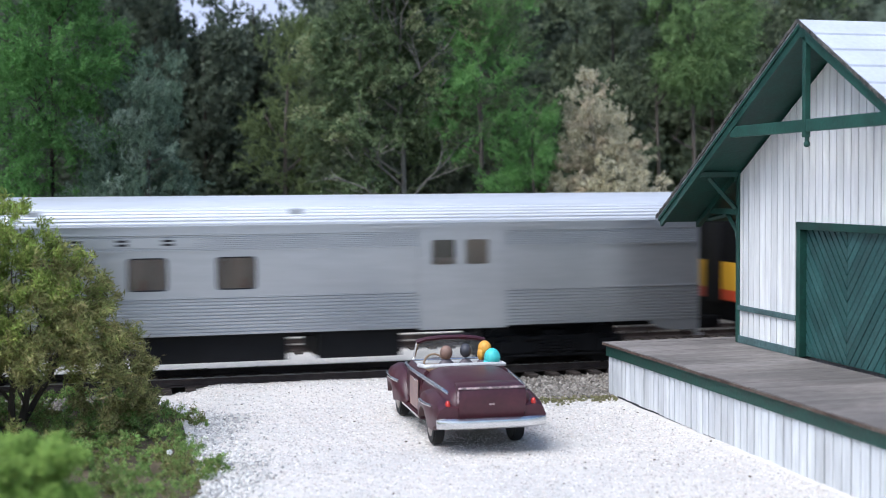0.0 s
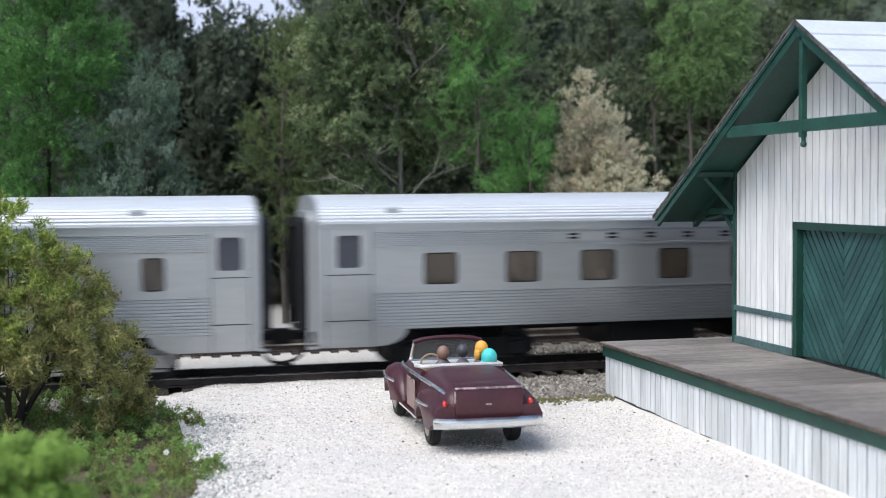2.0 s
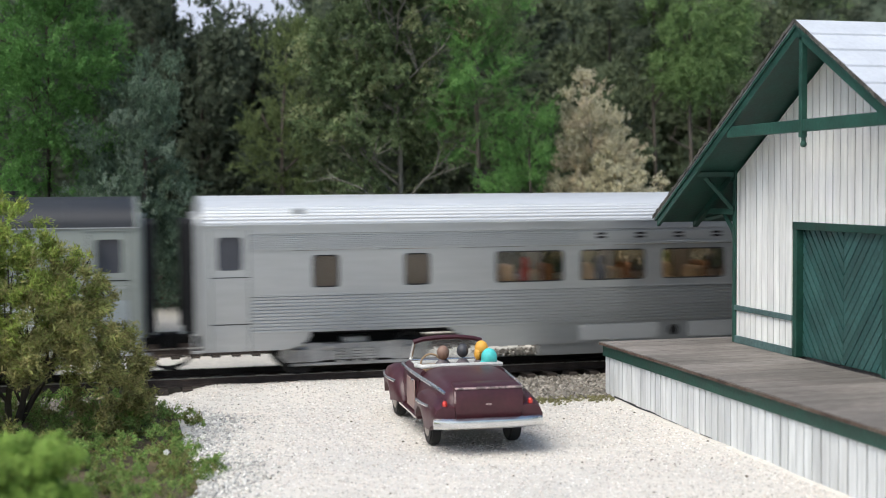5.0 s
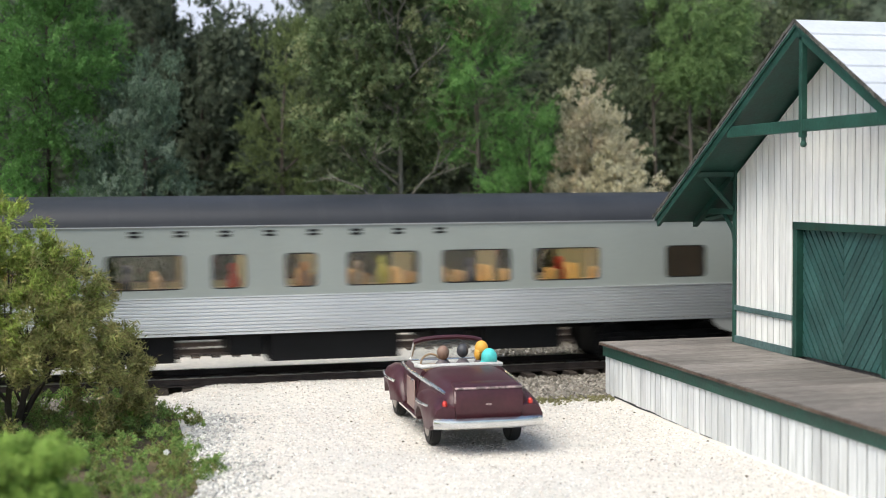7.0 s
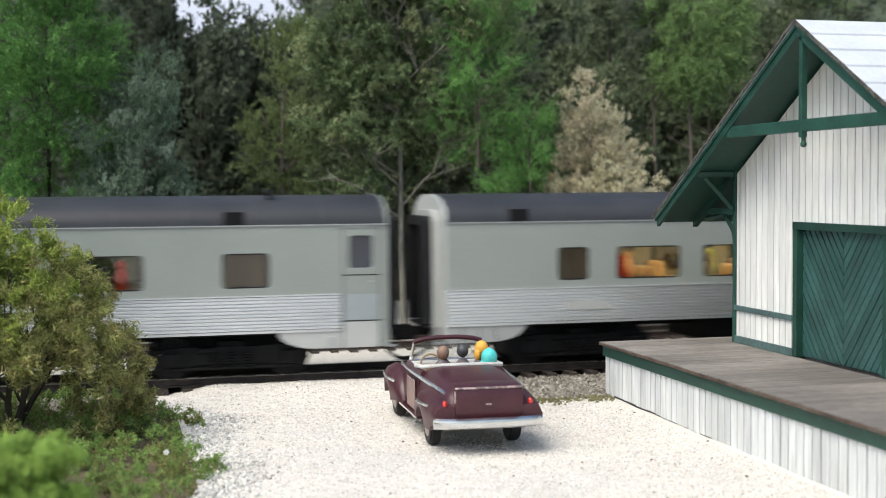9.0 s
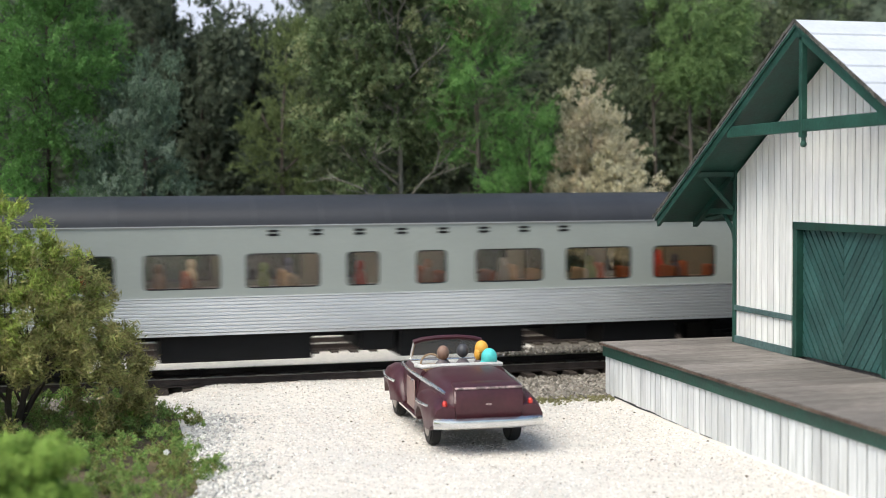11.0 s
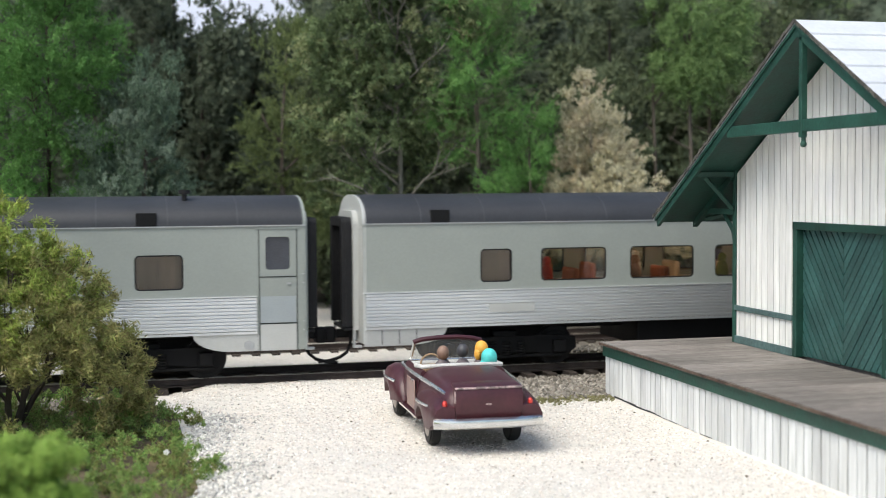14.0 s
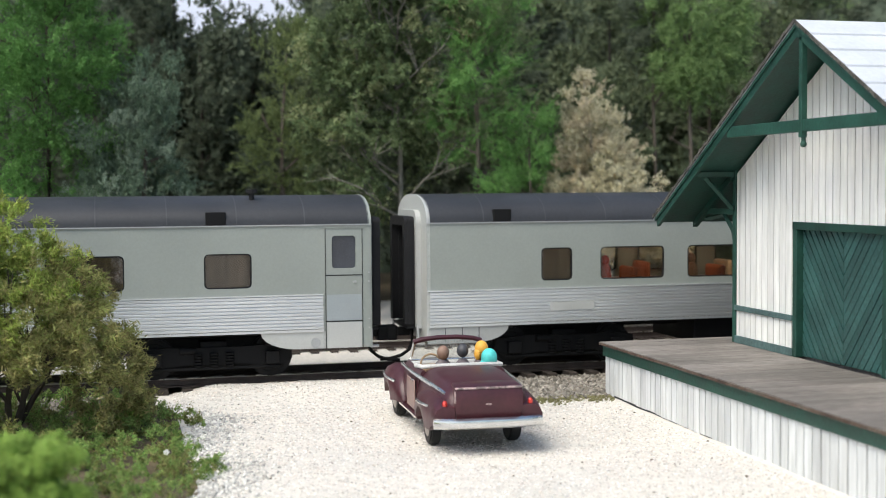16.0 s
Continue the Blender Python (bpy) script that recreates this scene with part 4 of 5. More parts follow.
amber = (mat("amber_seats", (0.66, 0.50, 0.29), 0.7, 0, 2, 0.15, 0.1), mat("amber_walls", (0.60, 0.48, 0.27), 0.8, 0, 2, 0.15, 0.1), mat("amber_partition", (0.72, 0.47, 0.12), 0.7, 0, 2, 0.1, 0.1))
rust = (mat("rust_seats", (0.42, 0.12, 0.05), 0.8, 0, 2, 0.15, 0.1), mat("dark_red_walls", (0.34, 0.17, 0.14), 0.8, 0, 2, 0.15, 0.1), mat("maroon_partition", (0.20, 0.05, 0.04), 0.7, 0, 2, 0.1, 0.1))
brown = (mat("brown_seats", (0.26, 0.13, 0.07), 0.8, 0, 2, 0.15, 0.1), mat("brown_walls", (0.16, 0.12, 0.09), 0.8, 0, 2, 0.15, 0.1), mat("brown_partition", (0.2, 0.1, 0.06), 0.7, 0, 2, 0.1, 0.1))
warm = glow("warm_strip", (1.0, 0.80, 0.50), 11.0)
dim = glow("dim_strip", (1.0, 0.80, 0.55), 4.0)
REST = [5.68, 32.32, 58.98, 85.65, 112.3]
TRAIN = [
    (grey_coach(REST[0], rust, dim, "grey-green coach with fluted stainless lower side and charcoal roof", [(2.6, 3.8), (5.3, 7.1)], []), REST[0]),
    (grey_coach(REST[1], rust, dim, "grey-green coach with rust-red seats behind its windows", [(2.6, 3.8), (21.7, 22.7)],
                [(20.9, -1.1), (18.6, -1.0), (17.8, 0.9), (16.3, -1.0), (15.5, 0.8), (14.1, -1.0), (12.5, -1.0), (10.7, -1.1), (8.5, -1.0), (6.3, -1.0), (5.9, 0.9)]), REST[1]),
    (grey_coach(REST[2], amber, warm, "grey-green coach with amber-lit interior and charcoal roof", [(2.6, 3.8), (21.7, 22.7)],
                [(20.9, -1.1), (19.9, 0.9), (18.6, -1.0), (17.6, 0.9), (16.3, -1.0), (14.0, -1.0), (12.4, -1.0), (11.2, -1.1), (10.2, 0.9), (8.5, -1.0), (6.3, -1.0)]), REST[2]),
    (stainless_car(REST[3], False, "stainless dining car with deep skirts and silver trucks", brown, [(7.2, -1.0), (9.2, -1.0), (11.6, -1.0), (13.4, 0.9), (15.9, -1.0), (17.8, -1.0)], [(20.0, 21.0), (22.1, 23.0), (1.9, 2.7), (4.0, 4.8)]), REST[3]),
    (stainless_car(REST[4], True, "ribbed stainless baggage car with a sleeping section", brown, [], [(a - 0.1, b + 0.1) for a, b in STEEL1]), REST[4]),
    (diesel(113.45), 113.45),
]


# ---- trees and undergrowth ----
def leaves(name, centres, spread, per, size, material, parent=None, label="", seed=1, flat=0.8, slim=0.45, droop=0.0):
    """Many small leaf faces in clumps; centres (n, 3), spread (n,) radii."""
    rs = np.random.RandomState(seed)
    centres, spread = np.asarray(centres, float), np.asarray(spread, float)
    n = len(centres) * per
    c = np.repeat(centres, per, 0)
    r = np.repeat(spread, per)[:, None]
    d = rs.normal(size=(n, 3))
    d /= np.linalg.norm(d, axis=1)[:, None]
    p = c + d * r * rs.uniform(0.25, 1.0, (n, 1)) ** 0.6 * np.array([1, 1, flat])
    up = rs.normal(size=(n, 3)) * 0.55 + d * 0.6 + np.array([-0.25, -0.45, 0.6])
    a = np.cross(up, rs.normal(size=(n, 3))) + np.array([0, 0, -droop])
    a /= np.linalg.norm(a, axis=1)[:, None]
    b = np.cross(a, up)
    b /= np.linalg.norm(b, axis=1)[:, None] + 1e-9
    s = size * rs.uniform(0.5, 1.3, (n, 1))
    a, b = a * s, b * s * slim
    v = np.stack([p - a, p + b * 0.9 - a * 0.1, p + a, p - b * 0.9 + a * 0.1], 1).reshape(-1, 3)
    f = np.arange(4 * n).reshape(-1, 4)
    return raw(name, v, f, material, parent, label)


def limb(bm, p, d, length, r, rs, depth, tips, seg=6):
    """A wavering limb that forks; adds its tips."""
    pts = [Vector(p)]
    d = Vector(d).normalized()
    n = 4
    for i in range(n):
        d = (d + Vector((rs.uniform(-0.22, 0.22), rs.uniform(-0.22, 0.22), rs.uniform(-0.1, 0.2)))).normalized()
        pts.append(pts[-1] + d * length / n)
    tube(bm, pts, r, r * 0.5, seg)
    tips.append(pts[-1])
    tips.append(pts[2])
    if depth:
        for k in range(3):
            e = (d + Vector((rs.uniform(-0.9, 0.9), rs.uniform(-0.9, 0.9), rs.uniform(-0.3, 0.5)))).normalized()
            limb(bm, pts[rs.choice((2, 3, 4))], e, length * rs.uniform(0.5, 0.75), r * 0.5, rs, depth - 1, tips, 5)


def sprays(name, centres, radii, axis, m, q, size, material, parent=None, label="", seed=1, out=0.7, up=0.35, loose=0.55, sag=0.25, slim=0.25):
    """Feathery twigs: m sprays from each clump centre, q narrow leaves along each; they point away from the axis and upward."""
    rs = np.random.RandomState(seed)
    c, r = np.asarray(centres, float), np.asarray(radii, float)
    away = (c - np.asarray(axis, float)) * np.array([1, 1, 0.4])
    away /= np.linalg.norm(away, axis=1)[:, None] + 1e-6
    c, r, away = np.repeat(c, m, 0), np.repeat(r, m)[:, None], np.repeat(away, m, 0)
    d = away * out + np.array([0, 0, up]) + rs.normal(size=c.shape) * loose
    d /= np.linalg.norm(d, axis=1)[:, None]
    base = c + rs.normal(size=c.shape) * r * 0.28
    ln = r * rs.uniform(0.6, 1.35, r.shape)
    base, d, ln = np.repeat(base, q, 0), np.repeat(d, q, 0), np.repeat(ln, q, 0)
    t = (np.tile(np.arange(q), len(c))[:, None] + rs.uniform(0, 1, (len(base), 1))) / q
    p = base + d * ln * t + np.array([0, 0, -1]) * sag * ln * t ** 2 + rs.normal(size=base.shape) * size * 0.6
    a = d * 0.8 + rs.normal(size=p.shape) * 0.45
    a /= np.linalg.norm(a, axis=1)[:, None]
    b = np.cross(a, rs.normal(size=p.shape) * 0.7 + np.array([-0.3, -0.5, 0.6]))
    b /= np.linalg.norm(b, axis=1)[:, None] + 1e-9
    s = size * rs.uniform(0.55, 1.35, (len(p), 1)) * (1.15 - 0.45 * t)
    a, b = a * s, b * s * slim
    v = np.stack([p - a, p + b - a * 0.1, p + a, p - b - a * 0.1], 1).reshape(-1, 3)
    return raw(name, v, np.arange(len(v)).reshape(-1, 4), material, parent, label)


def tree(x, y, tall, lobes, leaf, bark, label, n=120, m=9, q=40, size=0.06, clump=0.6, seed=1, trunk_r=0.16, lean=0.0, slim=0.25, limbs=7, depth=1, low=0.2, hollow=0.45, out=0.7, up=0.35, loose=0.55, sag=0.25, reach=1.0, slot=0.0, second=None):
    """A tapered trunk with forking limbs and a crown in lobes (dx, dy, z, half-width, half-height), thinner inside; slot keeps the trunk in sight."""
    rs = random.Random(seed)
    z0 = height(x, y) - 0.05
    ob = thing("tree", (x, y, z0), label, "tree", "trees behind the track")
    bm = bmesh.new()
    pts = [(0, 0, 0)] + [(lean * f + rs.uniform(-0.1, 0.1), rs.uniform(-0.1, 0.1), tall * 0.92 * f) for f in (0.2, 0.45, 0.7, 1.0)]
    tube(bm, pts, trunk_r, 0.03, 9)
    part("trunk", bm, bark, ob, smooth=True)
    tips = []
    for k in range(limbs):
        f = low + (0.85 - low) * k / limbs
        a = rs.uniform(0, 6.28)
        bm = bmesh.new()
        limb(bm, (lean * f, 0, tall * 0.92 * f), (math.cos(a), math.sin(a), 0.5), reach * rs.uniform(0.7, 1.2) * (1.2 - f * 0.6), trunk_r * 0.4, rs, depth, tips)
        part("limb", bm, bark, ob)
    weights = [l[3] ** 2 * l[4] for l in lobes]
    cs, rr = [], []
    while len(cs) < n:
        dx, dy, z, w, h = rs.choices(lobes, weights)[0]
        v = Vector((rs.gauss(0, 1), rs.gauss(0, 1), rs.gauss(0, 1))).normalized() * (hollow + (1 - hollow) * rs.random() ** 0.6)
        p = (dx + v.x * w, dy + v.y * w, z + v.z * h)
        if slot and abs(p[0] - lean * p[2] / tall) < slot and p[1] < 0 and rs.random() < 0.8:
            continue
        cs.append(p)
        rr.append(clump * rs.uniform(0.6, 1.3))
    mid = (lean * 0.5, 0, sum(l[2] * w for l, w in zip(lobes, weights)) / sum(weights) - 0.5)
    k = len(cs) * 3 // 4 if second else len(cs)
    sprays("crown", cs[:k], rr[:k], mid, m, q, size, leaf, ob, "", seed, out, up, loose, sag, slim)
    if second:
        sprays("crown", cs[k:], rr[k:], mid, m, q, size, second, ob, "paler sprays in the crown", seed + 1, out, up, loose, sag, slim)
    return ob


def cone_lobes(x0, x1, z0, z1, k, n, seed):
    """Tiers of a conical crown from (x0, z0) up to (x1, z1), k wide for each metre below the tip."""
    rs = random.Random(seed)
    out = []
    for i in range(n):
        f = (i / (n - 1)) ** 0.8
        z = z0 + (z1 - z0) * f
        w = k * (z1 + 0.25 - z) * rs.uniform(0.86, 1.12)
        out.append((x0 + (x1 - x0) * f + rs.uniform(-0.08, 0.08), 0, z, max(0.12, w), 0.34))
    return out


GREEN = leafmat("fresh_green_foliage", (0.135, 0.285, 0.08), (0.165, 0.32, 0.10))
BLUEGREEN = leafmat("grey_blue_green_foliage", (0.155, 0.225, 0.155), (0.19, 0.26, 0.185))
OLIVE = leafmat("olive_foliage", (0.185, 0.24, 0.10), (0.22, 0.27, 0.12))
OAK = leafmat("dull_green_foliage", (0.155, 0.215, 0.10), (0.195, 0.25, 0.13))
BRIGHT = leafmat("bright_green_foliage", (0.175, 0.36, 0.105), (0.22, 0.39, 0.135))
BEIGE = leafmat("dry_beige_foliage", (0.62, 0.575, 0.40), (0.70, 0.66, 0.49))
SPRING = leafmat("spring_green_foliage", (0.20, 0.315, 0.125), (0.245, 0.345, 0.145))
BLUEPALE = leafmat("pale_grey_green_foliage", (0.25, 0.33, 0.25), (0.30, 0.37, 0.29))
OAKPALE = leafmat("pale_olive_foliage", (0.26, 0.32, 0.16), (0.31, 0.33, 0.18))
STRAW = leafmat("straw_foliage", (0.68, 0.61, 0.46), (0.56, 0.49, 0.35))
WOODS = leafmat("mid_green_woodland_foliage", (0.165, 0.205, 0.125), (0.20, 0.235, 0.14))
MOSS = leafmat("brown_green_moss", (0.23, 0.30, 0.10), (0.33, 0.29, 0.13), 0.45)
DRYGRASS = leafmat("dry_weeds", (0.26, 0.27, 0.12), (0.36, 0.32, 0.19))
BUSHOLIVE = leafmat("olive_brown_tufts", (0.26, 0.32, 0.10), (0.36, 0.32, 0.14), 0.5)
DARK = leafmat("dark_woodland_foliage", (0.115, 0.145, 0.10), (0.145, 0.17, 0.12))
YELLOWGREEN = leafmat("yellow_green_foliage", (0.30, 0.43, 0.09), (0.37, 0.39, 0.12), 0.5)
SHRUB = leafmat("mixed_green_undergrowth", (0.20, 0.38, 0.10), (0.36, 0.42, 0.15), 0.45)
BUSHBROWN = leafmat("brown_olive_tufts", (0.30, 0.33, 0.12), (0.37, 0.32, 0.15), 0.5)
LIME = leafmat("lime_green_foliage", (0.33, 0.46, 0.11), (0.24, 0.39, 0.09))

tree(-1.6, 37.6, 12.5, [(-0.2, 0, 10.6, 2.0, 1.7), (0.3, 0, 8.2, 1.65, 1.5), (-0.9, 0, 6.8, 1.7, 1.6), (0.5, 0, 5.2, 1.5, 1.6), (-0.6, 0, 3.4, 1.9, 1.6)], GREEN, M["darkbark"], "feathery fresh-green tree with a dark trunk", 210, 10, 38, 0.075, 0.75, 3, 0.11, slim=0.24, slot=0.1, reach=1.2, low=0.3, depth=1, up=0.3)
tree(0.6, 37.2, 8.4, [(0.55, 0, 7.7, 0.62, 0.8), (0.35, 0, 6.6, 1.05, 1.1), (-0.15, 0, 5.5, 1.45, 1.3), (-0.05, 0, 4.1, 1.6, 1.3), (0.0, 0, 2.6, 1.8, 1.4)], BLUEGREEN, M["bark"], "grey blue-green conifer with upswept feathery sprays", 300, 10, 30, 0.068, 0.5, 5, 0.12, lean=0.5, slim=0.2, up=0.75, out=0.6, loose=0.4, sag=0.4, second=BLUEPALE, depth=0)
tree(5.3, 40.4, 9.2, [(0.3, 0, 8.3, 1.0, 0.95), (-0.05, 0, 5.7, 1.15, 1.35), (0.4, 0, 3.4, 1.3, 1.2)], OLIVE, M["bark"], "soft olive-green tree with two rounded crowns", 95, 10, 40, 0.055, 0.55, 8, 0.13, slim=0.25)
tree(8.65, 38.4, 13.4, [(-0.9, 0, 11.2, 2.1, 1.8), (0.4, 0, 9.4, 2.0, 1.6), (-1.6, 0, 8.6, 1.6, 1.3), (-0.4, 0.4, 7.0, 2.0, 1.4), (-2.0, 0, 6.0, 1.2, 1.0), (0.9, 0.5, 6.0, 1.3, 1.0), (-1.6, 0.3, 4.2, 1.3, 0.9)], OAK, M["greybark"], "broad dull-green tree with pale bare lower limbs", 330, 9, 30, 0.08, 0.6, 11, 0.115, lean=-0.4, slim=0.4, limbs=22, depth=2, low=0.28, reach=2.0, second=OAKPALE, loose=0.75)
tree(10.7, 37.3, 12.0, [(0.1, 0, 9.9, 1.55, 1.3), (0.25, 0, 8.0, 1.45, 1.1), (-0.5, 0, 6.3, 1.0, 1.1), (0.6, 0, 6.2, 0.9, 0.9)], BRIGHT, M["bark"], "bright-green feathery tree behind the railway", 150, 10, 42, 0.055, 0.6, 14, 0.11, slim=0.18, sag=0.1, up=0.5, depth=2, low=0.22, second=OAK)
tree(12.15, 37.1, 6.6, [(0.1, 0, 6.0, 0.72, 0.7), (0.05, 0, 5.1, 0.95, 0.8), (-0.5, 0, 4.3, 0.8, 0.5)], BRIGHT, M["bark"], "small bright-green feathery tree behind the railway", 60, 10, 42, 0.05, 0.5, 15, 0.07, slim=0.18, sag=0.05, up=0.6, low=0.3)
tree(15.0, 37.3, 8.3, cone_lobes(0.0, -0.98, 2.6, 8.25, 0.46, 13, 2), BEIGE, M["palebark"], "dry beige conical tree with feathery tiers", 390, 9, 26, 0.06, 0.36, 17, 0.10, lean=-1.0, slim=0.28, up=0.5, out=0.7, loose=0.5, limbs=9, depth=0, reach=0.9, hollow=0.25, second=STRAW)
tree(18.4, 39.0, 12.0, [(0.2, 0, 8.6, 1.5, 1.5), (0.3, 0, 9.9, 1.7, 1.6), (0.35, 0, 7.8, 1.1, 0.75)], SPRING, M["bark"], "tall green tree with a long bare trunk", 150, 10, 36, 0.075, 0.6, 21, 0.11, slim=0.22, limbs=4, low=0.5, sag=0.5, up=0.1)
tree(17.5, 40.0, 11.0, [(0, 0, 10.0, 0.8, 1.5)], DARK, M["bark"], "slim tall tree with a bare trunk", 30, 9, 24, 0.09, 0.6, 23, 0.10, limbs=3, low=0.6)
tree(16.3, 40.5, 8.4, [(0, 0, 6.8, 0.9, 1.3), (0.5, 0, 4.8, 1.0, 1.1), (-0.4, 0, 3.2, 1.2, 1.0)], WOODS, M["darkbark"], "leafy mid-green woodland tree", 70, 9, 26, 0.085, 0.6, 25, 0.09, slim=0.45)
for k, (x, y, tall, rad, leaf) in enumerate(((3.0, 44.0, 9.9, 2.2, DARK), (2.2, 45.4, 11.6, 1.7, DARK), (2.9, 47.0, 11.2, 1.9, DARK), (7.3, 44.5, 9.8, 1.5, WOODS), (0.2, 44.5, 12.5, 2.2, DARK), (-3.6, 44, 12, 2.3, DARK), (6.9, 46, 10.2, 1.5, DARK), (16.0, 43.5, 11.8, 2.1, WOODS), (13.2, 44.0, 12.4, 2.4, WOODS), (21.5, 44.0, 12.6, 2.3, WOODS), (24.5, 45, 13.0, 2.4, WOODS), (10.6, 46.0, 13.0, 2.4, DARK), (5.1, 47.5, 11.6, 1.2, DARK), (1.6, 47.5, 12.8, 1.8, DARK), (18.6, 46.5, 13, 2.3, WOODS), (22.6, 47, 14, 2.4, WOODS), (26.5, 47.5, 14.5, 2.4, OAK), (24.0, 49, 15.5, 2.6, WOODS), (20.5, 49.5, 15.5, 2.6, WOODS))):
    rs = random.Random(60 + k)
    lobes = [(rs.uniform(-0.5, 0.5) * rad, rs.uniform(-0.4, 0.4) * rad, tall * f, rad * rs.uniform(0.45, 0.75) * (1.15 - 0.6 * f), tall * 0.13) for f in (0.2, 0.36, 0.5, 0.62, 0.74, 0.88)]
    tree(x, y, tall, lobes, leaf, M["darkbark"], "dark-green woodland tree behind the railway" if leaf is DARK else "dull mid-green woodland tree behind the railway", 95, 8, 17, 0.12, 0.75, int(x * 10) + 60, 0.14, limbs=4, depth=0, slim=0.5, loose=0.8)


def make_far_woods():
    """A wooded hillside closing the distance, lower where the sky shows."""
    rs = np.random.RandomState(5)
    cs, rr = [], []
    for i in range(620):
        x = rs.uniform(-12, 36)
        y = rs.uniform(50, 58)
        top = 10.5 + 4.0 * min(1, max(0, 3.2 - x, x - 7.8) / 0.8)
        cs.append((x, y, rs.uniform(0.3, 1.0) * top)); rr.append(rs.uniform(0.7, 1.5))
    tagged(leaves("far_woods", cs, rr, 170, 0.18, DARK, seed=9, slim=0.5), "dark distant woodland on a hillside", "woods", kind="stuff")
    xs, zs = np.linspace(-60, 90, 150), np.linspace(0, 1, 24)
    vs = []
    for f in zs:
        for x in xs:
            top = 11.3 + 4.5 * min(1, max(0, 3.6 - x, x - 9.4) / 1.0)
            w = 0.9 * noise.noise(Vector((x * 0.7, f * 7, 1)))
            vs.append((x, 59 + f * 5 + w, -0.3 + f * top + 0.5 * noise.noise(Vector((x * 1.3, f * 3, 4)))))
    n = len(xs)
    fs = [(j * n + i, j * n + i + 1, (j + 1) * n + i + 1, (j + 1) * n + i) for j in range(len(zs) - 1) for i in range(n - 1)]
    tagged(raw("backdrop", vs, fs, DARK), "dark wooded slope behind the trees", "hillside", kind="structure")


make_far_woods()
bm = bmesh.new()
bm.faces.new([bm.verts.new(c) for c in ((-90, 85, -1), (130, 85, -1), (130, 85, 34), (-90, 85, 34))])
tagged(part("backdrop_sky", bm, glow("pale_sky", (0.55, 0.57, 0.68), 0.52)), "pale lavender-grey cloudy sky backdrop", "sky", kind="structure")

# the small tree beside the track and the plants at its foot
def make_foreground():
    ob = thing("small_tree", (-1.92, 23.9, GROUND + 0.03), "yellow-green bushy tree with dark forked stems", "tree")
    rs = random.Random(31)
    tips = []
    for k in range(6):
        a = k * 1.05 + rs.uniform(-0.3, 0.3)
        bm = bmesh.new()
        limb(bm, (0.05 * math.cos(a), 0.05 * math.sin(a), 0), (math.cos(a) * 0.6, math.sin(a) * 0.6, 1.0), rs.uniform(1.5, 2.2), 0.075, rs, 2, tips)
        part("stem", bm, M["darkbark"], ob)
    cs, rr = [], []
    girth = ((0.2, 2.4), (0.75, 2.7), (1.3, 2.65), (1.8, 2.55), (2.65, 2.2), (3.2, 1.7), (3.5, 1.35), (3.8, 1.0), (4.15, 0.6), (4.45, 0.2))
    while len(cs) < 800:
        x, y, z = rs.uniform(-2.6, 2.6), rs.uniform(-2.2, 1.9), rs.uniform(0.3, 4.4)
        w = float(np.interp(z, [g[0] for g in girth], [g[1] for g in girth]))
        q = math.hypot(x, y * 1.15)
        if q > w * (0.94 + 0.08 * math.sin(3 * math.atan2(y, x) + z * 2)) or q < w * 0.35:
            continue
        if z < 1.35 and x < 1.7 and rs.random() > 0.1 or noise.noise(Vector((x * 1.9, y * 1.9, z * 2.1))) > 0.14:
            continue
        cs.append((x, y, z)); rr.append(rs.uniform(0.11, 0.22))
    order = sorted(range(len(cs)), key=lambda i: 0.7 * cs[i][0] - cs[i][2] + rs.uniform(-1.0, 1.0))
    cs, rr = [cs[i] for i in order], [rr[i] for i in order]
    half, late = len(cs) * 9 // 20, len(cs) * 16 // 20
    for a, b, leaf, note in ((0, half, YELLOWGREEN, "tufted yellow-green foliage"), (half, late, BUSHOLIVE, "tufted olive foliage"), (late, len(cs), BUSHBROWN, "tufted brown-olive foliage")):
        sprays("crown", cs[a:b], rr[a:b], (0, 0, 1.4), 9, 15, 0.068, leaf, ob, note, seed=3 + a, out=0.55, up=0.2, loose=0.7, sag=0.45, slim=0.17)
    # undergrowth beside the road
    rs = random.Random(12)
    for name, leaf, count, note, tops in (("undergrowth", SHRUB, 900, "mixed green ground-cover plants beside the gravel", 0.42), ("moss", MOSS, 520, "brown-green moss among the ground-cover plants", 0.3)):
        cs, rr = [], []
        while len(cs) < count:
            x, y = rs.uniform(-4.5, 2.2), rs.uniform(17.0, 27.3)
            edge = 1.38 + 0.2 * math.sin(y * 1.3) + 0.2 * math.sin(y * 3.1) - max(0, y - 25.6) * 0.75 - max(0, 21 - y) * 0.12
            if x > edge or (noise.noise(Vector((x * 0.9, y * 0.9, 2))) > 0.05) == (leaf is SHRUB) and rs.random() < 0.6:
                continue
            cs.append((x, y, height(x, y) + rs.uniform(-0.02, tops) * min(1, (edge - x) * 1.5 + 0.25))); rr.append(rs.uniform(0.07, 0.17))
        ob = sprays(name, cs, rr, (-2, 22, -3), 8, 15, 0.027, leaf, seed=6 + count, out=0.15, up=0.6, loose=0.7, sag=0.3, slim=0.35)
        tagged(ob, note, name, kind="stuff")
    cs, rr = [], []
    for i in range(240):
        x, y = rs.uniform(7.4, 10.4), rs.gauss(25.75, 0.22)
        cs.append((x, y, height(x, y) + 0.01)); rr.append(rs.uniform(0.03, 0.09))
    tagged(leaves("weeds", cs, rr, 26, 0.028, DRYGRASS, seed=16, slim=0.4), "thin dry weeds along the track's edge", "weeds", kind="stuff")
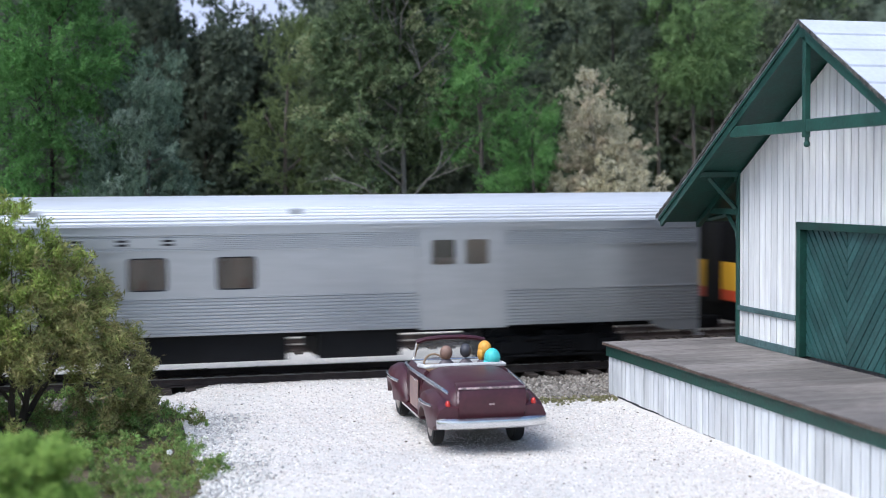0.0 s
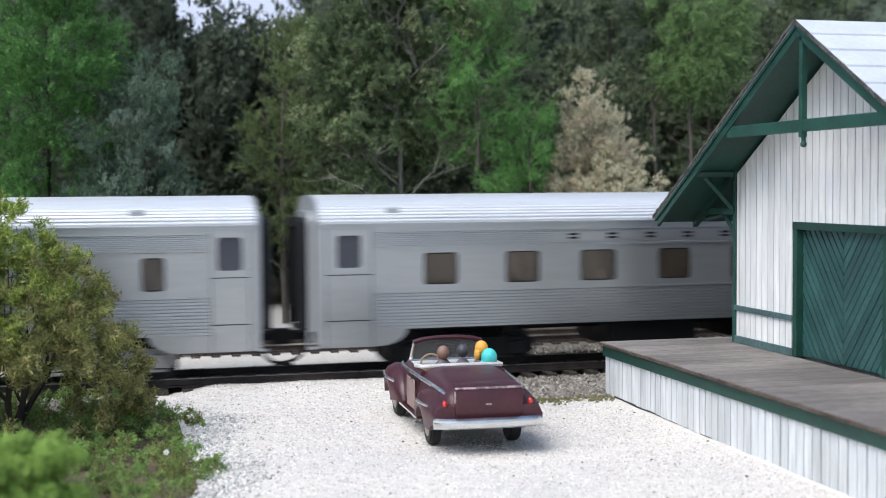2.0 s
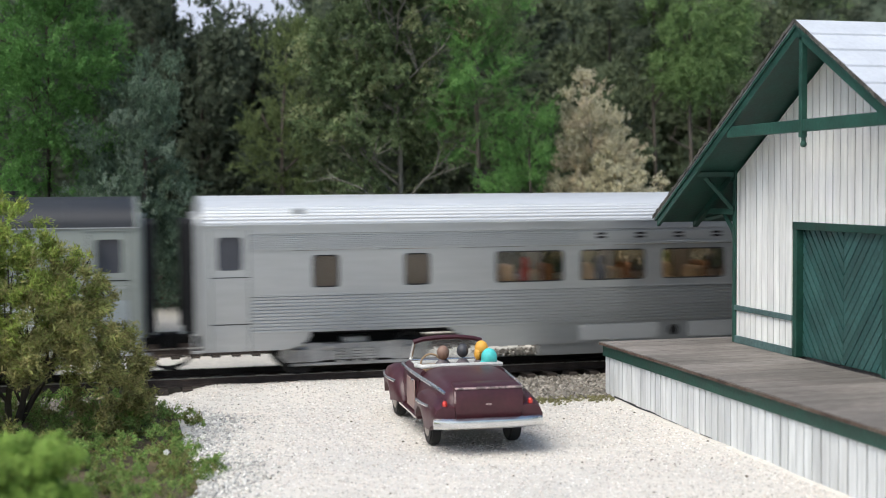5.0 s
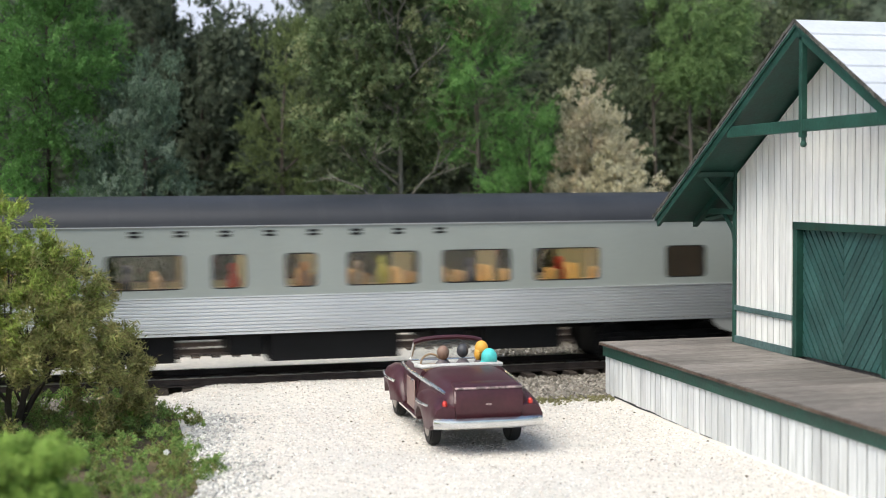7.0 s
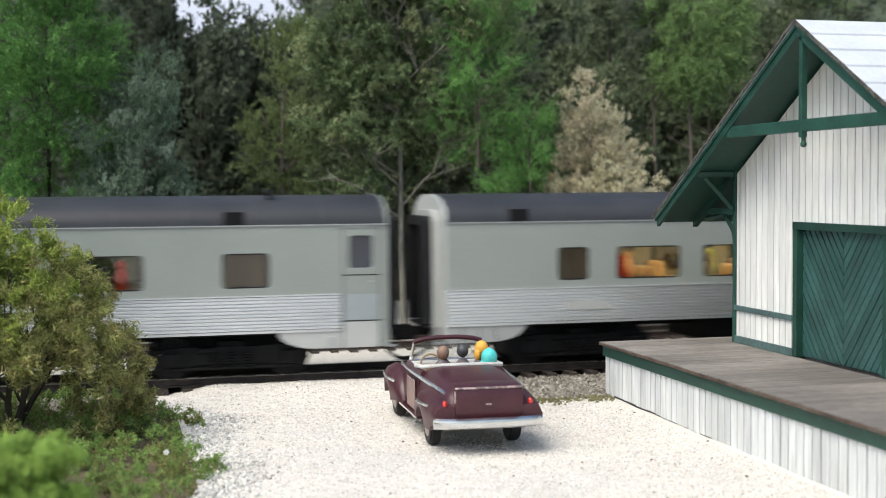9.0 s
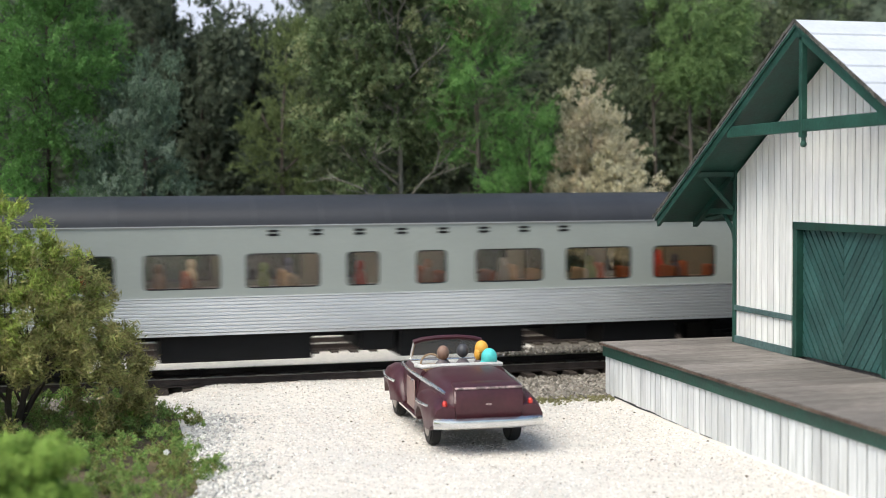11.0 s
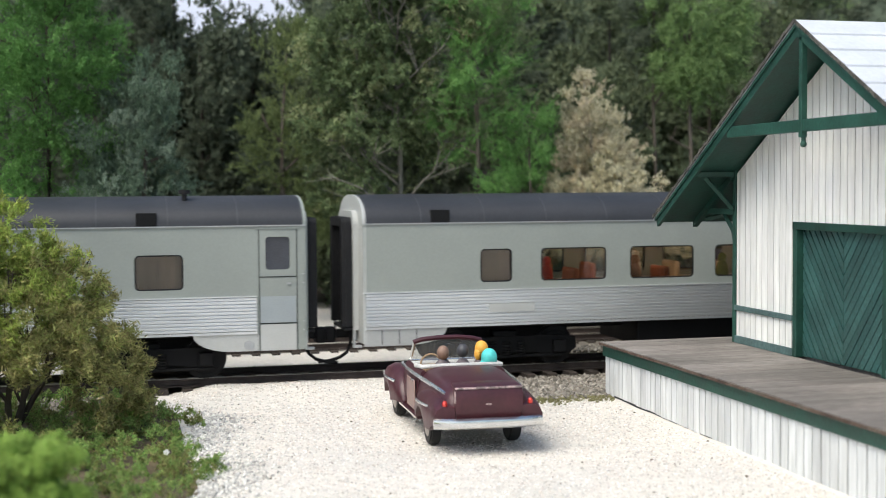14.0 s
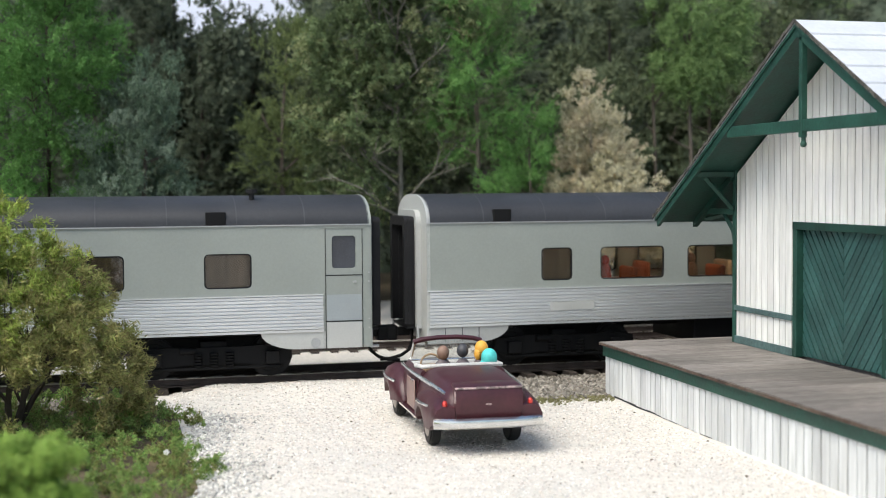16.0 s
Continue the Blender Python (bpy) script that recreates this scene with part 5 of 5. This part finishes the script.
    for bx0, by0, r0, h0, n in ((-0.95, 15.0, 0.78, 1.78, 100), (-0.2, 14.6, 0.28, 1.0, 20)):
        b = thing("bush", (bx0, by0, GROUND), "soft lime-green rounded bush", "bush", "bushes by the road")
        cs, rr, tips = [], [], []
        part("stem", tube(bmesh.new(), [(0, 0, 0), (0.03, 0, h0 * 0.4), (0.0, 0.04, h0 * 0.75)], 0.05, 0.02), M["darkbark"], b)
        for i in range(n):
            a, f = rs.uniform(0, 6.28), rs.uniform(0.15, 0.95)
            w = r0 * math.sin(min(1, f * 1.1) * 2.6) ** 0.5 * rs.uniform(0.3, 1)
            cs.append((w * math.cos(a), w * math.sin(a), h0 * f)); rr.append(rs.uniform(0.12, 0.2))
        leaves("crown", cs, rr, 220, 0.035, LIME, b, seed=40 + n, slim=0.5)
    # a white flower in the plants
    fl = bmesh.new()
    for k in range(5):
        ball(fl, (0.028 * math.cos(k * 1.26), 0.02, 0.028 * math.sin(k * 1.26)), 0.022, 0.015, 0.022, 8, 6)
    f = part("flower", fl, M["white"], None, at=(0.8, 21.0, height(0.8, 21.0) + 0.22))
    tagged(f, "single white flower among the green plants", "flower")


make_foreground()


def on_gravel(rs):
    x, y = rs.uniform(0.5, 12), rs.uniform(16, 29.2)
    return (x, y) if x > 1.2 and not (x > XP - 0.1) and not (x > 7.9 and 26.0 < y) else (None, None)


def on_ballast(rs):
    x = rs.uniform(-5, 14)
    y = rs.uniform(25.9, 28.95) if rs.rand() < 0.75 else rs.uniform(31.2, 34)
    if y > 30 and x < 9.5 or y < 30 and 0.8 < x < 7.6 or y < 26.6 and x < 1.5:
        return (None, None)
    if 2.0 < x < 7.8 and y < 29.4 or y > 28.95 and y < 31.3:
        return (None, None)
    return (x, y)


stones("gravel_stones", 32000, on_gravel, 0.02, M["pebble"], "loose pale gravel stones on the road")
def on_verge(rs):
    y = rs.uniform(17, 27.5)
    return (1.35 + 0.2 * math.sin(y * 1.3) - max(0, 21 - y) * 0.1 - max(0, y - 25.6) * 0.6 + abs(rs.normal(0, 0.45)), y)


stones("coarse_stones", 2600, on_verge, 0.036, M["grit"], "coarse grey stones along the gravel's planted edge")
stones("dark_grit", 130, on_gravel, 0.024, M["soil"], "scattered dark grit on the pale gravel")
stones("ballast_stones", 14000, on_ballast, 0.062, M["ballast"], "grey-brown ballast stones beside the track")


# ---- the open motor car and the toy figures in it ----
def loft(bm, sections, cap=True):
    """Skins a row of outlines with equal point counts."""
    rings = [[bm.verts.new(p) for p in s] for s in sections]
    n = len(rings[0])
    for a, b in zip(rings, rings[1:]):
        for k in range(n):
            bm.faces.new((a[k], a[(k + 1) % n], b[(k + 1) % n], b[k]))
    if cap:
        bm.faces.new(rings[0][::-1]); bm.faces.new(rings[-1])
    return bm


def arch(y, w, zb, zt, r=0.5, n=14, x0=0.0, tuck=0.9):
    """A body section: flat below, upright sides, crowned top."""
    pts = [(x0 + w * tuck, y, zb)]
    for i in range(n + 1):
        a = math.pi * i / n
        c, s = math.cos(a), math.sin(a)
        pts.append((x0 + w * math.copysign(abs(c) ** r, c), y, zb + (zt - zb) * (0.25 + 0.75 * abs(s) ** 0.75)))
    pts.append((x0 - w * tuck, y, zb))
    return pts


M["paleinside"] = mat("pale_grey_interior", (0.66, 0.65, 0.63), 0.5, 0, 3, 0.2, 0.1)
M["chip"] = mat("chipped_pale_paint", (0.66, 0.56, 0.54), 0.6, 0, 6, 0.6, 0.2, 30, second=(0.10, 0.03, 0.035), cut=(0.45, 0.55))


def make_auto():
    car = thing("convertible_car", (6.11, 20.72, GROUND + 0.02), "maroon open-top 1940s toy convertible with chrome trim", "car", rz=-2.3)
    P = M["maroon"]
    trunk = [(0.05, 0.60, 0.48, 0.90), (0.10, 0.70, 0.44, 1.04), (0.22, 0.77, 0.42, 1.14), (0.45, 0.81, 0.40, 1.19), (0.85, 0.84, 0.40, 1.23), (1.3, 0.86, 0.40, 1.26), (1.75, 0.86, 0.40, 1.27), (1.95, 0.85, 0.40, 1.27)]
    part("body", loft(bmesh.new(), [arch(y, w, zb, zt, 0.46, 20) for y, w, zb, zt in trunk]), P, car, smooth=True)
    hood = [(3.42, 0.80, 0.40, 1.17), (3.6, 0.74, 0.42, 1.19), (4.1, 0.60, 0.45, 1.14), (4.6, 0.46, 0.45, 1.05), (4.9, 0.30, 0.45, 0.92), (4.98, 0.2, 0.5, 0.8)]
    part("hood", loft(bmesh.new(), [arch(y, w, zb, zt, 0.5) for y, w, zb, zt in hood]), P, car, smooth=True)
    for sg in (-1, 1):
        bm = bmesh.new()
        out = [(0.38, 0.72), (0.55, 0.84), (0.80, 0.86), (1.02, 0.83), (1.16, 0.79), (1.20, 0.74), (1.16, 0.69), (0.42, 0.66)]
        loft(bm, [[(sg * (w + dx), y, z) for z, w in out] for y, dx in ((1.94, -0.01), (2.5, 0.012), (3.0, 0.012), (3.44, -0.02))])
        door = part("door", bm, P, car, smooth=True)
        if sg < 0:
            part("door_panel", bx(-0.888, -0.868, 2.05, 2.8, 0.46, 1.0, 0.01), M["doorpanel"], door, "tan-grey worn panel")
        part("door_handle", bx(min(sg * 0.87, sg * 0.91), max(sg * 0.87, sg * 0.91), 2.15, 2.32, 0.98, 1.01, 0.006), M["chrome"], door)
        part("running_board", bx(min(sg * 0.72, sg * 0.90), max(sg * 0.72, sg * 0.90), 1.75, 3.55, 0.34, 0.40, 0.02), P, car)
        # fenders: a swelling loft over each wheel, open below
        for nm, y0, y1, top, wid, cx in (("rear_fender", 0.03, 2.05, 1.0, 0.29, 0.70), ("front_fender", 3.25, 5.05, 1.05, 0.33, 0.72)):
            bm = bmesh.new()
            secs = []
            n = 12
            for i in range(n + 1):
                f = i / n
                y = y0 + (y1 - y0) * f
                lift = math.sin(math.pi * (0.13 + 0.87 * f)) ** 0.35 if nm == "rear_fender" and f < 1 else math.sin(math.pi * min(1, f)) ** 0.5
                zb = 0.52 if nm == "rear_fender" and f < 0.12 else 0.40
                wc = y - (1.23 if nm == "rear_fender" else 4.27)
                if abs(wc) < 0.42:
                    zb = 0.36 + (0.42 ** 2 - wc ** 2) ** 0.5 * 0.75
                zt = max(zb + 0.06, 0.42 + (top - 0.42) * lift)
                w = wid * (0.45 + 0.55 * lift)
                secs.append([(sg * (cx - 0.12), y, zb), (sg * (cx + w * 0.95), y, zb), (sg * (cx + w), y, zb + (zt - zb) * 0.45), (sg * (cx + w * 0.8), y, zb + (zt - zb) * 0.82), (sg * (cx + w * 0.35), y, zt), (sg * (cx - 0.12), y, zt - 0.02)])
            loft(bm, secs)
            bmesh.ops.subdivide_edges(bm, edges=bm.edges[:], cuts=1, smooth=0.4, use_grid_fill=True)
            part(nm, bm, P, car, smooth=True)
        # trim
        part("fender_trim", tube(bmesh.new(), [(sg * 0.985, 1.35, 0.77), (sg * 1.0, 1.0, 0.78), (sg * 0.985, 0.7, 0.79), (sg * 0.955, 0.45, 0.80)], 0.03, 0.022, seg=8), M["chrome"], car, "chrome trim strip")
        part("fender_trim", tube(bmesh.new(), [(sg * 0.96, 3.6, 0.76), (sg * 1.03, 3.9, 0.78), (sg * 1.05, 4.3, 0.79), (sg * 0.99, 4.8, 0.80)], 0.032, 0.026, seg=8), M["chrome"], car, "chrome trim strip")
        part("side_trim", tube(bmesh.new(), [(sg * 0.66, 0.34, 1.0), (sg * 0.72, 0.6, 1.04), (sg * 0.77, 1.1, 1.07), (sg * 0.80, 1.6, 1.08), (sg * 0.84, 2.2, 1.10), (sg * 0.86, 2.8, 1.11), (sg * 0.85, 3.4, 1.12), (sg * 0.79, 3.7, 1.12)], 0.042, 0.03, seg=8), M["chrome"], car, "chrome side strip")
        part("sill_trim", bx(min(sg * 0.89, sg * 0.915), max(sg * 0.89, sg * 0.915), 1.8, 3.5, 0.35, 0.385), M["chrome"], car)
        lamp = part("tail_lamp", ball(bmesh.new(), (sg * 0.745, 0.09, 0.87), 0.045, 0.05, 0.07), M["red"], car, "red tail lamp", smooth=True)
        part("headlamp", ball(bmesh.new(), (sg * 0.80, 5.0, 0.66), 0.12, 0.06, 0.1), M["chrome"], car, smooth=True)
        part("windscreen_post", tube(bmesh.new(), [(sg * 0.70, 3.46, 1.14), (sg * 0.64, 3.28, 1.57)], 0.034, seg=6), M["chrome"], car, "chrome windscreen post")
        for y, x in ((1.23, 0.72), (4.27, 0.76)):
            bm = bmesh.new()
            cyl(bm, (sg * (x - 0.1), y, 0.33), (sg * (x + 0.1), y, 0.33), 0.31, seg=26)
            cyl(bm, (sg * (x - 0.07), y, 0.33), (sg * (x + 0.07), y, 0.33), 0.34, seg=26)
            w = part("wheel", bm, M["tyre"], car, "black rubber tyre", smooth=True)
            bm = cyl(bmesh.new(), (sg * (x + 0.10), y, 0.33), (sg * (x + 0.115), y, 0.33), 0.20, 0.17, seg=22)
            part("wheel_disc", bm, M["whitewall"], w, "pale wheel disc", smooth=True)
    # rear: raised lid, bumper, plate
    bm = bmesh.new()
    secs = []
    for y, w, z in ((0.03, 0.55, 0.62), (-0.01, 0.58, 0.80), (-0.01, 0.59, 1.0), (0.03, 0.59, 1.12), (0.10, 0.58, 1.16), (0.40, 0.55, 1.19)):
        secs.append([(w, y, z), (w * 0.5, y - 0.015, z + 0.015), (0, y - 0.02, z + 0.02), (-w * 0.5, y - 0.015, z + 0.015), (-w, y, z), (-w, y + 0.10, z - 0.03), (0, y + 0.10, z - 0.03), (w, y + 0.10, z - 0.03)])
    part("boot_lid", loft(bm, secs), P, car, smooth=True)
    part("lid_edge", box(bx(-0.58, 0.58, -0.01, 0.03, 1.125, 1.16, 0.01), -0.60, -0.575, -0.025, 0.01, 0.9, 1.1, 0.008), M["chip"], car, "worn pale edge of the lid")
    part("lid_handle", bx(-0.06, 0.04, -0.04, 0.01, 0.86, 0.885, 0.008), M["chip"], car)
    part("fuel_cap", ball(bmesh.new(), (0.68, 0.08, 0.68), 0.035, 0.03, 0.035), M["chrome"], car, smooth=True)
    bm = bmesh.new()
    secs = []
    for k in range(13):
        f = -1 + k / 6
        x = 0.945 * f
        y = -0.10 + 0.16 * f ** 4
        secs.append([(x, y, 0.47), (x, y - 0.05, 0.50), (x, y - 0.065, 0.56), (x, y - 0.05, 0.62), (x, y, 0.65), (x, y + 0.03, 0.56)])
    part("rear_bumper", loft(bm, secs), M["chrome"], car, "chrome rear bumper", smooth=True)
    for x in (-0.45, 0.45):
        part("bumper_iron", bx(x - 0.04, x + 0.04, -0.08, 0.3, 0.50, 0.56), M["blackm"], car)
    part("front_bumper", bx(-0.92, 0.92, 5.08, 5.14, 0.36, 0.52, 0.025), M["chrome"], car)
    part("grille", bx(-0.4, 0.4, 4.96, 5.02, 0.42, 0.66, 0.02), M["chrome"], car)
    part("under_floor", bx(-0.6, 0.6, 0.7, 4.7, 0.32, 0.46), M["black"], car)
    # cockpit
    part("boot_rim", tube(bmesh.new(), [(-0.78, 2.45, 1.22), (-0.74, 2.02, 1.25), (-0.4, 1.93, 1.27), (0, 1.90, 1.275), (0.4, 1.93, 1.27), (0.74, 2.02, 1.25), (0.78, 2.45, 1.22)], 0.04, seg=8), M["paleinside"], car, "pale folded-top rim", smooth=True)
    part("rear_seat", box(box(bmesh.new(), -0.66, 0.66, 2.0, 2.18, 0.6, 1.2, 0.06), -0.66, 0.66, 2.15, 2.55, 0.5, 0.8, 0.06), M["tan"], car)
    part("front_seat", box(box(bmesh.new(), -0.66, 0.66, 2.66, 2.82, 0.6, 1.16, 0.06), -0.66, 0.66, 2.8, 3.25, 0.5, 0.8, 0.06), M["tan"], car)
    part("windscreen_sill", bx(-0.74, 0.74, 3.40, 3.47, 1.165, 1.20, 0.012), M["chrome"], car, "chrome windscreen sill")
    part("dashboard", bx(-0.74, 0.74, 3.33, 3.46, 0.85, 1.17, 0.04), M["paleinside"], car)
    part("windscreen_frame", tube(bmesh.new(), [(-0.67, 3.28, 1.55), (-0.5, 3.27, 1.60), (-0.2, 3.26, 1.63), (0.2, 3.26, 1.63), (0.5, 3.27, 1.60), (0.67, 3.28, 1.55)], 0.045, seg=8), P, car, "maroon windscreen header")
    bm = bmesh.new()
    bm.faces.new([bm.verts.new(c) for c in ((-0.69, 3.45, 1.17), (0.69, 3.45, 1.17), (0.64, 3.28, 1.58), (-0.64, 3.28, 1.58))])
    part("windscreen", bm, M["clear"], car, "clear windscreen")
    bm = bmesh.new()
    ring = [(-0.36 + 0.2 * math.cos(a * 0.2618), 3.08 + 0.05 * math.sin(a * 0.2618), 1.14 + 0.19 * math.sin(a * 0.2618)) for a in range(25)]
    tube(bm, ring, 0.02, seg=6)
    tube(bm, [(-0.56, 3.08, 1.14), (-0.16, 3.08, 1.14)], 0.015, seg=5)
    part("steering_wheel", bm, M["tan"], car)
    return car


def painted(name, parts, at, label):
    """One toy figure: a single mesh in several paints."""
    bm = bmesh.new()
    mats = []
    for fn, m in parts:
        k = len(bm.faces)
        fn(bm)
        bm.faces.ensure_lookup_table()
        mats.append(m)
        for f in bm.faces[k:]:
            f.material_index = len(mats) - 1
    ob = part(name, bm, mats[0], None, at=at, smooth=True)
    for m in mats[1:]:
        ob.data.materials.append(m)
    return tagged(ob, label, "toy figure", "toy figures in the car")


def make_figures():
    hair = [mat("figure_paint", c, 0.5, 0, 4, 0.15, 0.05) for c in ((0.26, 0.16, 0.12), (0.055, 0.055, 0.065), (0.78, 0.40, 0.06), (0.10, 0.62, 0.60), (0.12, 0.10, 0.11), (0.45, 0.27, 0.18))]
    brown, black, blond, teal, coat, skin = hair
    def body(w, top):
        return lambda bm: ball(bm, (0, 0, top - 0.33), w, 0.13, 0.33, 12, 8)
    def head(dz, r, sy=1.0):
        return lambda bm: ball(bm, (0, 0, dz), r * 0.95, r * sy, r * 1.12, 14, 10)
    g = GROUND
    painted("toy_figure", [(body(0.21, 0.62), coat), (head(0.72, 0.125), brown)], (6.06, 23.62, g + 0.68), "plain toy driver with brown head and dark coat")
    painted("toy_figure", [(body(0.21, 0.62), coat), (head(0.76, 0.118), black)], (6.41, 23.50, g + 0.68), "plain toy figure with dark hair")
    painted("toy_figure", [(body(0.2, 0.62), coat), (head(0.76, 0.135), blond), (lambda bm: ball(bm, (-0.08, -0.02, 0.66), 0.07, 0.1, 0.12, 10, 8), blond)], (6.76, 23.42, g + 0.72), "plain toy figure with golden-yellow hair")
    painted("toy_figure", [(body(0.2, 0.6), coat), (head(0.66, 0.16), teal), (lambda bm: ball(bm, (-0.08, 0.0, 0.54), 0.1, 0.12, 0.1, 10, 8), teal)], (6.78, 22.98, g + 0.70), "plain toy figure in a turquoise headscarf")


make_auto()
make_figures()


# ---- what moves: the train rolls in and slows to a stop ----
ROLL_IN = [(0.0, -98.67), (0.5, -94.66), (1.0, -90.6), (1.5, -86.55), (2.0, -82.5), (2.5, -78.47), (3.0, -74.45), (3.5, -70.42), (4.0, -66.4),
           (5.0, -58.4), (6.0, -50.4), (6.5, -46.4), (7.0, -42.4), (7.5, -38.38), (8.0, -34.35), (8.5, -30.3), (9.0, -26.25), (9.5, -22.45), (10.0, -18.95), (10.5, -15.75), (11.0, -12.75), (11.5, -9.95),
           (12.0, -7.43), (12.5, -5.37), (13.0, -3.72), (13.5, -2.45), (14.0, -1.48), (14.5, -0.83), (15.0, -0.365), (15.5, -0.13), (16.0, 0.0)]


def rolled(t):
    ts, ss = [r[0] for r in ROLL_IN], [r[1] for r in ROLL_IN]
    return float(np.interp(t, ts, ss))


def motions():
    for car, rest in TRAIN:
        walk(car, [(t, pose((rest + s) * K, YT * K, 0)) for t, s in ROLL_IN])
    for wheel, rest in WHEELS:
        x, y, z = wheel.location
        seen = [i / 15 for i in range(241) if -4 < rest + rolled(i / 15) < 17]
        times = sorted({0.0, 16.0, *seen})
        walk(wheel, [(t, pose(x, y, z, 0, math.degrees((rolled(min(max(t, seen[0]), seen[-1])) - rolled(seen[0])) / 0.455), 0)) for t in times] if seen else [(0.0, pose(x, y, z)), (16.0, pose(x, y, z))])


motions()
